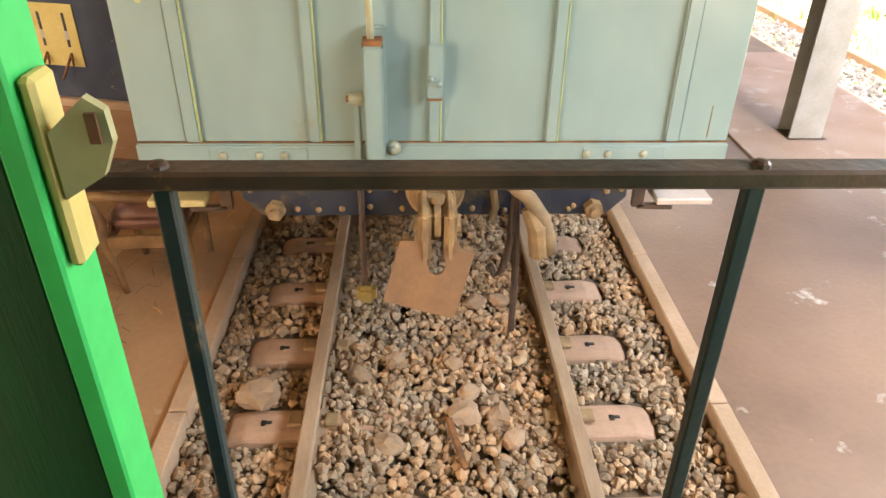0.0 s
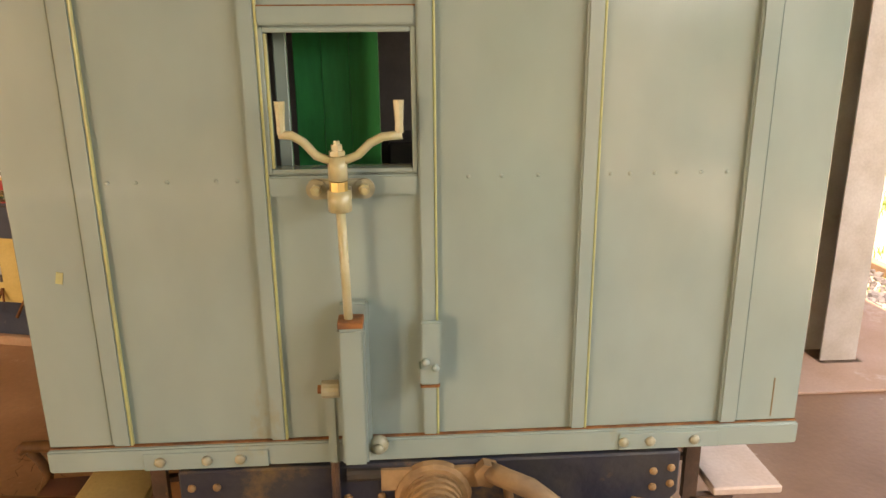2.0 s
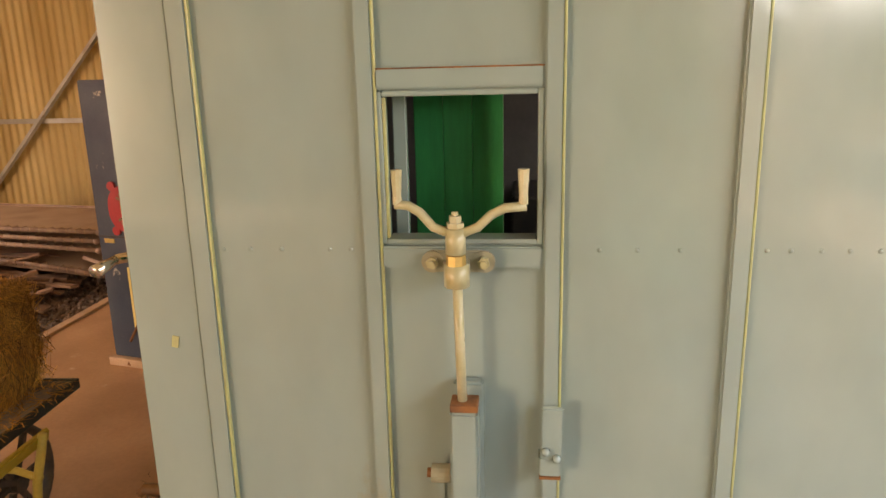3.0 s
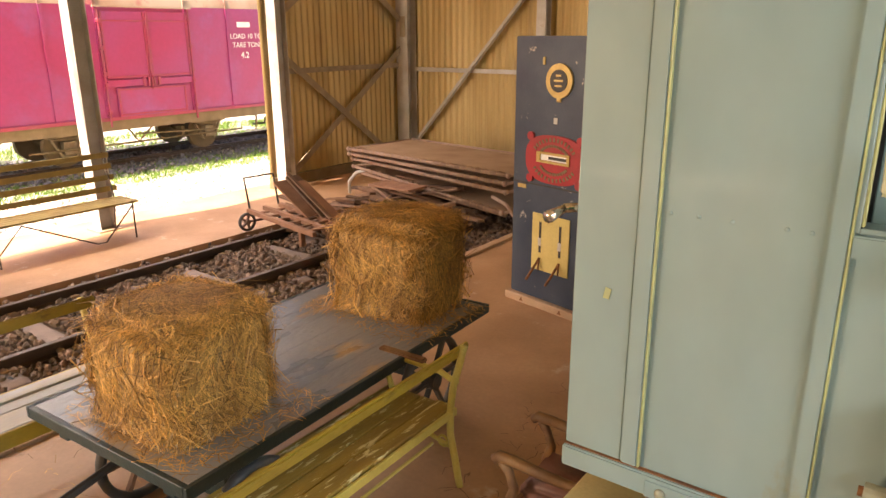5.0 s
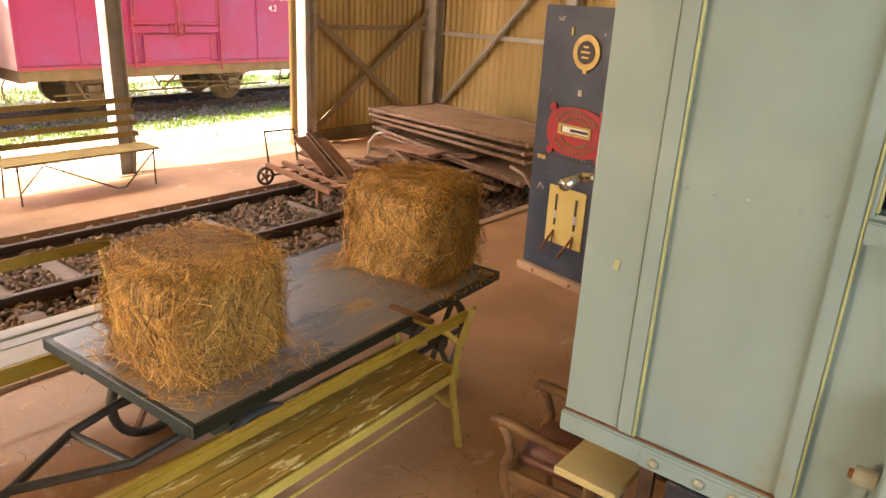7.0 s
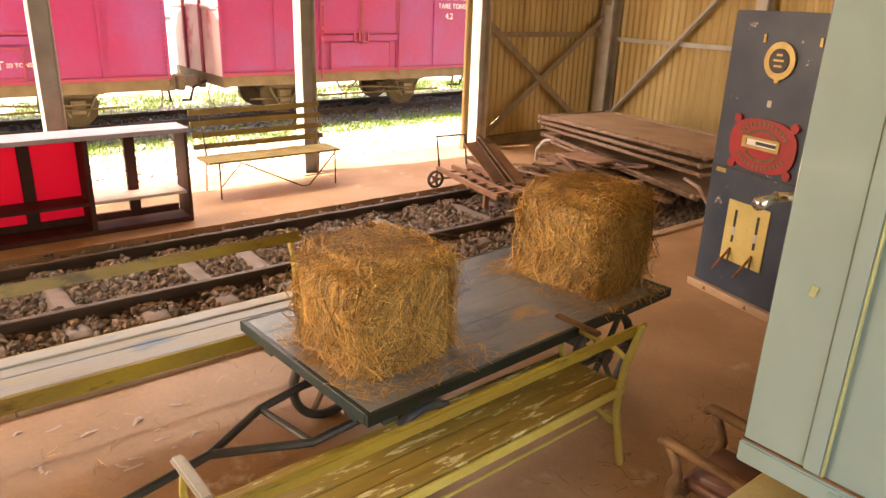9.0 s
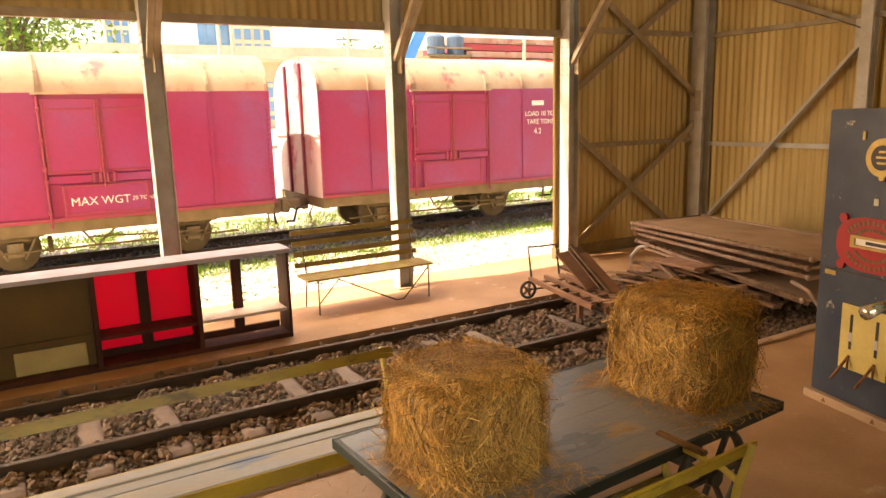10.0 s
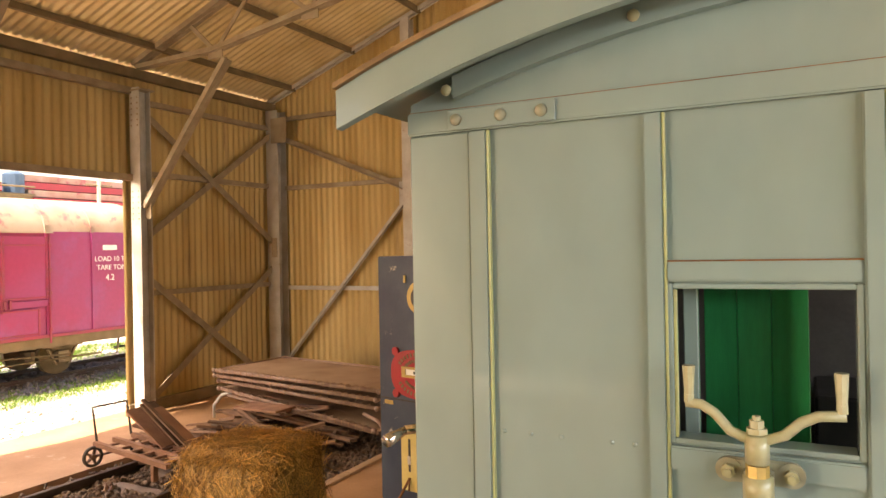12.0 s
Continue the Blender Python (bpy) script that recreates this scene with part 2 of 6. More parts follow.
M_LEATHER = mat("dusty_brown_leather", (0.13, 0.045, 0.03), (0.18, 0.08, 0.055), 5, 0.5, bump=0.25)
M_CHAIRWOOD = mat("dusty_brown_wood", (0.24, 0.125, 0.05), (0.12, 0.055, 0.025), 9, 0.55, bump=0.15)
M_PLANK = mat("pale_yellow_step_board", (0.55, 0.45, 0.20), (0.46, 0.36, 0.17), 4, 0.6, bump=0.15)
M_PLANK2 = mat("chalky_step_board", (0.48, 0.36, 0.30), (0.56, 0.46, 0.42), 4, 0.6, bump=0.15)
M_DROP = mat("dusty_brown_plate", (0.24, 0.12, 0.055), (0.17, 0.085, 0.045), 5, 0.6, bump=0.2, stain=(0.09, 0.08, 0.07), stain_scale=4, stain_at=0.62)
M_VANTRIM = mat("weathered_red_trim", (0.33, 0.03, 0.075), (0.26, 0.05, 0.075), 5, 0.55, bump=0.2)
M_RUSTBED = mat("dusty_rusted_tube", (0.31, 0.20, 0.145), (0.20, 0.115, 0.08), 8, 0.6, bump=0.2)
M_CANVAS = mat("dusty_brown_canvas", (0.37, 0.235, 0.145), (0.27, 0.16, 0.09), 2, 0.85, bump=0.3, fine=120)
M_TIMBER = mat("weathered_timber", (0.22, 0.12, 0.07), (0.14, 0.075, 0.045), 5, 0.8, bump=0.4, rnd=0.35, stretch=(1, 1, 3))
M_TROLLEY = mat("dusty_red_brown_timber", (0.30, 0.15, 0.09), (0.22, 0.105, 0.06), 5, 0.75, bump=0.25)
M_GROUND = mat("pale_dusty_ground", (0.60, 0.53, 0.43), (0.50, 0.43, 0.34), 0.8, 0.95, bump=0.4, fine=12, stain=(0.14, 0.25, 0.03), stain_scale=0.6, stain_at=0.56)
M_GRASS = mat("grass_blades", (0.075, 0.17, 0.015), (0.13, 0.22, 0.02), 3, 0.7, bump=0, isl=0.4)
M_GRAVEL = mat("pale_gravel", (0.33, 0.32, 0.32), (0.42, 0.38, 0.33), 2, 0.85, bump=0.4, isl=0.4)
M_DGRAVEL = mat("grey_gravel", (0.105, 0.105, 0.12), (0.15, 0.13, 0.125), 2, 0.85, bump=0.4, isl=0.4)
M_BARK = mat("bark", (0.12, 0.08, 0.05), (0.08, 0.055, 0.035), 8, 0.9, bump=0.6)
M_LEAF = mat("leaves", (0.09, 0.20, 0.015), (0.14, 0.24, 0.02), 2, 0.6, bump=0, isl=0.4)
M_CONC = mat("pale_concrete", (0.55, 0.52, 0.42), (0.48, 0.44, 0.34), 0.3, 0.8, bump=0.1, fine=3)
M_CONC2 = mat("beige_parapet", (0.50, 0.42, 0.28), (0.44, 0.37, 0.25), 0.3, 0.8, bump=0.1, fine=3)
M_BLUEGLASS = mat("blue_glass_facade", (0.10, 0.24, 0.45), (0.16, 0.32, 0.52), 0.15, 0.2, bump=0)
M_TANK = mat("dark_blue_plastic", (0.05, 0.09, 0.15), (0.07, 0.12, 0.18), 1, 0.45, bump=0)
M_REDROOF = mat("red_sheet_roof", (0.38, 0.035, 0.05), (0.32, 0.04, 0.05), 1, 0.5, bump=0.1)
M_BLUEPAINT = mat("bright_blue_sheet", (0.03, 0.22, 0.60), (0.04, 0.26, 0.62), 1, 0.5, bump=0)


# ---- building helpers ----
def thing(name, label, category, at=(0, 0, 0), rz=0.0, group=""):
    ob = new(name)
    ob.empty_display_size = 0.1
    ob.matrix_world = pose(*at, 0, 0, rz)
    return tagged(ob, label, category, group)


def flesh(name, bm, material):
    bmesh.ops.recalc_face_normals(bm, faces=bm.faces)
    me = bpy.data.meshes.new(name)
    bm.to_mesh(me)
    bm.free()
    for m in (material if isinstance(material, (list, tuple)) else (material,)):
        me.materials.append(m)
    return me


def part(name, bm, material, parent=None, label="", smooth=False, world_space=False):
    """One bmesh as ONE mesh object under a thing or part, in the thing's own axes."""
    if world_space and parent is not None:
        root = parent
        while root.parent:
            root = root.parent
        bmesh.ops.transform(bm, matrix=root.matrix_world.inverted(), verts=bm.verts)
    me = flesh(name, bm, material)
    if smooth:
        for p in me.polygons:
            p.use_smooth = True
    ob = new(name, me)
    ob.parent = parent
    return tagged(ob, label)


def solo(name, bm, material, label, category="", kind="", smooth=False, group=""):
    return tagged(part(name, bm, material, None, label, smooth), label, category, group, kind)


def structure(name, bm, material, label, smooth=False):
    return solo(name, bm, material, label, kind="structure", smooth=smooth)


def box(bm, x0, x1, y0, y1, z0, z1, m=None):
    vs = [bm.verts.new(v) for v in ((x0, y0, z0), (x1, y0, z0), (x1, y1, z0), (x0, y1, z0), (x0, y0, z1), (x1, y0, z1), (x1, y1, z1), (x0, y1, z1))]
    for f in ((0, 3, 2, 1), (4, 5, 6, 7), (0, 1, 5, 4), (1, 2, 6, 5), (2, 3, 7, 6), (3, 0, 4, 7)):
        bm.faces.new([vs[i] for i in f])
    if m is not None:
        bmesh.ops.transform(bm, matrix=m, verts=vs)
    return vs


def boxes(*items, bevel=0.0, seg=1):
    bm = bmesh.new()
    for it in items:
        box(bm, *it)
    if bevel:
        bmesh.ops.bevel(bm, geom=bm.edges[:], offset=bevel, segments=seg, affect="EDGES", clamp_overlap=True)
    return bm


def beam(bm, p0, p1, w, h, up=(0, 0, 1)):
    """A bar of width w and height h from p0 to p1."""
    p0, p1 = Vector(p0), Vector(p1)
    d = (p1 - p0)
    ln = d.length
    d.normalize()
    side = d.cross(Vector(up))
    if side.length < 1e-4:
        side = d.cross(Vector((1, 0, 0)))
    side.normalize()
    u = side.cross(d)
    m = Matrix.Translation(p0) @ Matrix((side, d, u)).transposed().to_4x4()
    return box(bm, -w / 2, w / 2, 0, ln, -h / 2, h / 2, m)


def angle_iron(bm, p0, p1, w, t=0.008, up=(0, 0, 1)):
    """An L-section bar from p0 to p1."""
    p0, p1 = Vector(p0), Vector(p1)
    d = (p1 - p0)
    ln = d.length
    d.normalize()
    side = d.cross(Vector(up)).normalized()
    u = side.cross(d)
    m = Matrix.Translation(p0) @ Matrix((side, d, u)).transposed().to_4x4()
    box(bm, -w / 2, w / 2, 0, ln, -t / 2, t / 2, m)
    box(bm, w / 2 - t, w / 2, 0, ln, t / 2, w, m)


def tube(bm, pts, r, seg=8, closed=False):
    """A round bar along a line of points; r may be one radius or one for each point."""
    pts = [Vector(p) for p in pts]
    n = len(pts)
    rs = r if isinstance(r, (list, tuple)) else [r] * n
    rings = []
    ref = None
    for i, p in enumerate(pts):
        a = pts[(i - 1) % n] if (i or closed) else p
        b = pts[(i + 1) % n] if (i < n - 1 or closed) else p
        d = (b - a).normalized()
        if ref is None:
            ref = d.orthogonal().normalized()
        ref = (ref - d * ref.dot(d))
        ref = ref.normalized() if ref.length > 1e-5 else d.orthogonal().normalized()
        o = d.cross(ref)
        rings.append([bm.verts.new(p + rs[i] * (math.cos(t) * ref + math.sin(t) * o)) for t in (2 * math.pi * k / seg for k in range(seg))])
    for i in range(n if closed else n - 1):
        a, b = rings[i], rings[(i + 1) % n]
        for k in range(seg):
            bm.faces.new((a[k], a[(k + 1) % seg], b[(k + 1) % seg], b[k]))
    if not closed:
        bm.faces.new(rings[0][::-1])
        bm.faces.new(rings[-1])


def tubes(*items):
    bm = bmesh.new()
    for pts, r in items:
        tube(bm, pts, r)
    return bm


def dome(bm, c, r, axis=(0, -1, 0), h=None):
    """A bolt head: a low dome on a face."""
    c, axis = Vector(c), Vector(axis)
    h = h or r * 0.7
    tube(bm, [c, c + axis * h * 0.5, c + axis * h * 0.85, c + axis * h], [r, r * 0.92, r * 0.6, r * 0.12], 10)


def arc_pts(c, r, a0, a1, n, plane="xz"):
    out = []
    for i in range(n + 1):
        a = radians(a0 + (a1 - a0) * i / n)
        u, v = r * math.cos(a), r * math.sin(a)
        out.append({"xz": (c[0] + u, c[1], c[2] + v), "yz": (c[0], c[1] + u, c[2] + v), "xy": (c[0] + u, c[1] + v, c[2])}[plane])
    return out


def prism(bm, outline, y0, y1):
    """An outline in x and z, drawn out along y."""
    a = [bm.verts.new((x, y0, z)) for x, z in outline]
    b = [bm.verts.new((x, y1, z)) for x, z in outline]
    n = len(outline)
    bm.faces.new(a)
    bm.faces.new(b[::-1])
    for i in range(n):
        bm.faces.new((a[i], b[i], b[(i + 1) % n], a[(i + 1) % n]))


def corrugated(u0, u1, v0, v1, place, pitch=0.127, amp=0.013, per=6, thick=0.0):
    """A corrugated sheet: waves along u, straight along v; place(u, v, depth) gives the point."""
    bm = bmesh.new()
    n = max(2, int((u1 - u0) / pitch * per))
    prev = None
    for i in range(n + 1):
        u = u0 + (u1 - u0) * i / n
        d = amp * math.sin(2 * math.pi * u / pitch)
        lo, hi = (v0(u) if callable(v0) else v0), (v1(u) if callable(v1) else v1)
        row = [bm.verts.new(place(u, lo, d)), bm.verts.new(place(u, hi, d))]
        if prev:
            bm.faces.new((prev[0], row[0], row[1], prev[1]))
        prev = row
    for f in bm.faces:
        f.smooth = True
    return bm


ICO = [(-0.526, 0.851, 0), (0.526, 0.851, 0), (-0.526, -0.851, 0), (0.526, -0.851, 0), (0, -0.526, 0.851), (0, 0.526, 0.851), (0, -0.526, -0.851),
       (0, 0.526, -0.851), (0.851, 0, -0.526), (0.851, 0, 0.526), (-0.851, 0, -0.526), (-0.851, 0, 0.526)]
ICOF = [(0, 11, 5), (0, 5, 1), (0, 1, 7), (0, 7, 10), (0, 10, 11), (1, 5, 9), (5, 11, 4), (11, 10, 2), (10, 7, 6), (7, 1, 8), (3, 9, 4), (3, 4, 2),
        (3, 2, 6), (3, 6, 8), (3, 8, 9), (4, 9, 5), (2, 4, 11), (6, 2, 10), (8, 6, 7), (9, 8, 1)]


def stones(name, centres, sizes, material, label, rng, smooth=False):
    """Loose angular stones as one joined mesh."""
    ico = np.array(ICO)
    n = len(centres)
    jig = 1 + rng.uniform(-0.28, 0.28, (n, 12, 1))
    v = ico[None] * jig + rng.uniform(-0.12, 0.12, (n, 12, 3))
    v *= rng.uniform(0.62, 1.1, (n, 1, 3)) * np.array(sizes)[:, None, None]
    a, b = rng.uniform(0, 2 * np.pi, n), rng.uniform(-0.6, 0.6, n)
    ca, sa, cb, sb = np.cos(a), np.sin(a), np.cos(b), np.sin(b)
    x, y, z = v[..., 0], v[..., 1], v[..., 2]
    y, z = y * cb[:, None] - z * sb[:, None], y * sb[:, None] + z * cb[:, None]
    x, y = x * ca[:, None] - y * sa[:, None], x * sa[:, None] + y * ca[:, None]
    v = np.stack([x, y, z], -1) + np.array(centres)[:, None, :]
    f = (np.array(ICOF)[None] + (np.arange(n) * 12)[:, None, None]).reshape(-1, 3)
    me = bpy.data.meshes.new(name)
    me.from_pydata(v.reshape(-1, 3).tolist(), [], f.tolist())
    me.materials.append(material)
    return tagged(new(name, me), label, "ballast", kind="stuff")


def words(text, size, m, material, parent, name="lettering", label="", depth=0.002):
    """Letters in the built-in font as a mesh part, standing on the pose m."""
    cu = bpy.data.curves.new(name, "FONT")
    cu.body, cu.size, cu.extrude = text, size, depth
    tmp = bpy.data.objects.new(name, cu)
    scene.collection.objects.link(tmp)
    me = bpy.data.meshes.new_from_object(tmp.evaluated_get(bpy.context.evaluated_depsgraph_get()))
    bpy.data.objects.remove(tmp)
    me.transform(m)
    me.materials.clear()
    me.materials.append(material)
    ob = new(name, me)
    ob.parent = parent
    return tagged(ob, label)


FLOOR = -0.05
EAVE_X, RIDGE_X, EAST_X = -8.97, -2.95, 3.07
COLS_Y = [-6.0, -3.2, -0.25, 2.73, 5.70, 8.66]


def roof_z(x):
    return 5.05 + 0.375 * (6.02 - abs(x - RIDGE_X))


# ---- ground, floors, tracks ----
structure("ground", boxes((-900, 900, -900, 900, -0.6, -0.16)), M_GROUND, "pale dusty ground with thin green weeds round the shed")
structure("floor_middle", boxes((-4.42, -1.12, -6, 11.7, -0.3, FLOOR)), M_FLOOR, "dusty red-brown concrete floor slab of the shed")
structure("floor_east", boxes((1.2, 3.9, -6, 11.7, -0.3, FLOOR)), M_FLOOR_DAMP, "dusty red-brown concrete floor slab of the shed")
structure("floor_west", boxes((-9.3, -7.2, -6, 11.7, -0.3, FLOOR)), M_FLOOR, "dusty red-brown concrete floor slab beside the second track")
structure("floor_edge", boxes((2.38, 3.94, 5.28, 8.2, FLOOR, FLOOR + 0.02), bevel=0.005), M_PAD, "raised cement pad round the steel post")
structure("track_bed", boxes((-1.04, 1.12, -2, 11.6, -0.3, -0.135)), M_BED, "soil bed under the ballast")
structure("track_bed_2", boxes((-7.2, -4.52, -6, 11.6, -0.3, -0.135)), M_BED, "soil bed under the ballast")
for nm, x0, x1 in (("kerb", -1.12, -1.04), ("kerb_2", 1.12, 1.2), ("kerb_3", -4.52, -4.42)):
    k = new(nm)
    tagged(k, "dusty concrete kerb blocks along the ballast", "kerb", kind="structure")
    y = -2.0
    while y < 11.5:
        part("kerb_block", boxes((x0, x1, y, y + 1.19, -0.3, FLOOR + 0.025), bevel=0.006), M_KERB, k)
        y += 1.2


def rail_bm(x, y0, y1, top, head=0.06, h=0.11, foot=0.1):
    bm = bmesh.new()
    w = 0.007
    prism(bm, [(x - foot / 2, top - h), (x + foot / 2, top - h), (x + foot / 2, top - h + 0.01), (x + w, top - h + 0.025), (x + w, top - 0.035),
               (x + head / 2, top - 0.028), (x + head / 2, top - 0.006), (x + head / 2 - 0.006, top), (x - head / 2 + 0.006, top),
               (x - head / 2, top - 0.006), (x - head / 2, top - 0.028), (x - w, top - 0.035), (x - w, top - h + 0.025), (x - foot / 2, top - h + 0.01)], y0, y1)
    return bm


for x in (-0.53, 0.53):
    solo("rail", rail_bm(x, -2, 11.5, 0.0), M_RAIL, "dusty rusted steel rail on steel sleepers", "rail", group="rails")
for ob in [o for o in scene.objects if o.name.startswith("rail")]:
    rx = -0.53 if ob.data.vertices[0].co.x < 0 else 0.53
    fp = part("fishplate", boxes((rx - 0.026, rx - 0.0085, 2.85, 3.25, -0.082, -0.037), (rx + 0.0085, rx + 0.026, 2.85, 3.25, -0.082, -0.037), bevel=0.004), M_RAIL2, ob)
    for y in (2.92, 3.02, 3.12, 3.2):
        bm = bmesh.new()
        tube(bm, [(rx - 0.042, y, -0.06), (rx + 0.042, y, -0.06)], 0.012, 6)
        part("bolt", bm, M_DUSTIRON, fp)
for x in (-5.69, -6.82):
    solo("rail", rail_bm(x, -6, 11.5, 0.0), M_RAIL2, "dark rusted steel rail of the second track", "rail", group="rails")


def sleeper_mesh(length):
    """A pressed steel sleeper: an arched trough with turned-down ends."""
    bm = bmesh.new()
    prof = [(-0.12, -0.09), (-0.09, -0.012), (-0.05, 0.0), (0.05, 0.0), (0.09, -0.012), (0.12, -0.09)]
    secs = []
    for x, drop, s in ((-length / 2, -0.075, 0.9), (-length / 2 + 0.05, -0.02, 1.0), (-length / 2 + 0.12, 0, 1), (0, -0.012, 1), (length / 2 - 0.12, 0, 1), (length / 2 - 0.05, -0.02, 1.0), (length / 2, -0.075, 0.9)):
        secs.append([bm.verts.new((x, p * s, z + drop)) for p, z in prof])
    for a, b in zip(secs, secs[1:]):
        for i in range(5):
            bm.faces.new((a[i], b[i], b[i + 1], a[i + 1]))
    bm.faces.new(secs[0])
    bm.faces.new(secs[-1][::-1])
    bmesh.ops.bevel(bm, geom=[e for e in bm.edges], offset=0.006, segments=1, affect="EDGES")
    return flesh("sleeper", bm, M_SLEEPER)


def slot_mesh():
    bm = bmesh.new()
    box(bm, -0.022, 0.022, -0.008, 0.008, -0.0, 0.003)
    box(bm, -0.02, -0.004, -0.018, 0.012, 0.0, 0.003)
    return flesh("key_slot", bm, M_BLACK)


SLEEP, SLOT = sleeper_mesh(1.85), slot_mesh()
SLEEP2 = SLEEP.copy()
SLEEP2.materials[0] = M_SLEEPER2
CLIP = flesh("rail_clip", boxes((-0.03, 0.03, -0.035, 0.035, 0, 0.022), bevel=0.006), M_DUSTIRON)
for tx, rails, y, top in ((0.0, (-0.53, 0.53), -1.62, -0.095), (-6.25, (-5.69, -6.82), -5.5, -0.085)):
    while y < (7.5 if tx == 0 else 10.5):
        s = tagged(new("sleeper", SLEEP if tx == 0 else SLEEP2), "dusty pressed-steel railway sleeper with key slots" if tx == 0 else "dusty pressed-steel sleeper of the second track", "sleeper", "sleepers")
        s.location = (tx, y, top)
        for rx in rails:
            for side in (-1, 1):
                k = new("rail_clip", CLIP)
                k.parent, k.location = s, (rx - tx + side * 0.075, 0.0, 0.002)
            k = new("key_slot", SLOT)
            k.parent, k.location = s, (rx - tx + (0.195 if rx > tx else -0.195), 0.0, 0.0012)
        y += 0.49 if tx == 0 else 0.545


def scatter(rng, x0, x1, y0, y1, n, lo, hi, z, skip=()):
    x, y = rng.uniform(x0, x1, n), rng.uniform(y0, y1, n)
    keep = np.ones(n, bool)
    for a, b in skip:
        keep &= ~((x > a) & (x < b))
    x, y = x[keep], y[keep]
    s = lo + (hi - lo) * rng.beta(1.3, 3.0, len(x))
    return np.stack([x, y, z + s * 0.25 + rng.uniform(-0.02, 0.01, len(x))], 1), s


def clear_sleepers(c, s, y0, step, half, tx, tops):
    """Keeps stones off most of each sleeper's top, outside the rails."""
    k = np.round((c[:, 1] - y0) / step)
    off = np.abs(c[:, 1] - (y0 + k * step))
    out = (off < half) & (np.abs(c[:, 0] - tx) > 0.50) & (np.abs(c[:, 0] - tx) < 0.90)
    return c[~out], s[~out]


rng = np.random.default_rng(4)
c, s = scatter(rng, -1.03, 1.11, 1.6, 6.0, 24000, 0.010, 0.038, -0.115, ((-0.575, -0.485), (0.485, 0.575)))
c[:, 2] += np.where(np.abs(c[:, 0]) < 0.48, 0.015, 0.0)
c, s = clear_sleepers(c, s, -1.62, 0.49, 0.125, 0.0, 0)
stones("ballast", c, s, M_STONE, "loose grey and rust-brown crushed-stone ballast", rng)
c, s = scatter(rng, -1.03, 1.11, -2, 1.6, 1500, 0.03, 0.06, -0.115, ((-0.58, -0.48), (0.48, 0.58)))
stones("ballast_behind", c, s, M_STONE, "loose crushed-stone ballast under the coach", rng)
c, s = scatter(rng, -7.17, -4.54, 0.2, 11.0, 22000, 0.016, 0.048, -0.12, ((-5.74, -5.64), (-6.87, -6.77)))
k = np.round((c[:, 1] + 5.5) / 0.545)
off, dx = np.abs(c[:, 1] + 5.5 - k * 0.545), np.abs(c[:, 0] + 6.25)
bare = (off < 0.10) & ((dx > 0.74) & (dx < 0.95) | (dx < 0.36) & (k % 3 > 0))
c[:, 2] += np.where((off < 0.15) & (dx < 0.95), 0.034, 0.0)
c, s = c[~bare], s[~bare]
stones("ballast_second_track", c, s, M_STONE2, "dark reddish crushed-stone ballast of the second track", rng)


# ---- shed ----
def west(u, v, d):
    return (-8.92 + d, u, v)


def north(u, v, d):
    return (u, 11.8 - d, v)


structure("wall_west_upper", corrugated(-6.1, 11.8, 3.38, 5.03, west), M_SHEET, "aged yellowish corrugated iron sheeting above the openings")
structure("wall_west_bay", corrugated(8.5, 11.8, FLOOR + 0.06, 3.40, lambda u, v, d: (-8.935 + d, u, v)), M_SHEET, "aged brown corrugated iron sheeting closing the last bay")
structure("wall_north", corrugated(-8.9, 3.0, FLOOR + 0.06, lambda u: roof_z(u) - 0.03, north), M_SHEET, "aged yellowish corrugated iron gable sheeting")
structure("wall_east_upper", corrugated(-6.1, 11.8, 3.38, 5.03, lambda u, v, d: (3.03 - d, u, v)), M_SHEET, "aged corrugated iron sheeting above the openings")
structure("wall_south", corrugated(-8.9, 3.0, 5.05, lambda u: roof_z(u) - 0.03, lambda u, v, d: (u, -6.1 + d, v)), M_SHEET, "aged corrugated iron gable sheeting added over the unseen south end")
# unseen wall added to cut south light and warm the wagon's reflections
structure("wall_south_lower", corrugated(-7.3, 3.0, FLOOR + 0.06, 5.04, lambda u, v, d: (u, -6.12 + d, v)), M_SHEET, "aged corrugated iron sheeting added out of view to block light from the south")
structure("roof_west", corrugated(-6.3, 12.0, EAVE_X - 0.2, RIDGE_X, lambda u, v, d: (v, u, roof_z(v) + d)), M_ROOFSHEET_LIT, "corrugated iron roof sheeting seen from below")
structure("roof_east", corrugated(-6.3, 12.0, RIDGE_X, EAST_X + 0.2, lambda u, v, d: (v, u, roof_z(v) + d)), M_ROOFSHEET_LIT, "corrugated iron roof sheeting seen from below")


def channel(bm, x0, x1, y0, y1, z0, z1, t=0.012):
    """An H-section post."""
    box(bm, x0, x1, y0, y0 + t, z0, z1)
    box(bm, x0, x1, y1 - t, y1, z0, z1)
    box(bm, (x0 + x1) / 2 - t / 2, (x0 + x1) / 2 + t / 2, y0 + t, y1 - t, z0, z1)


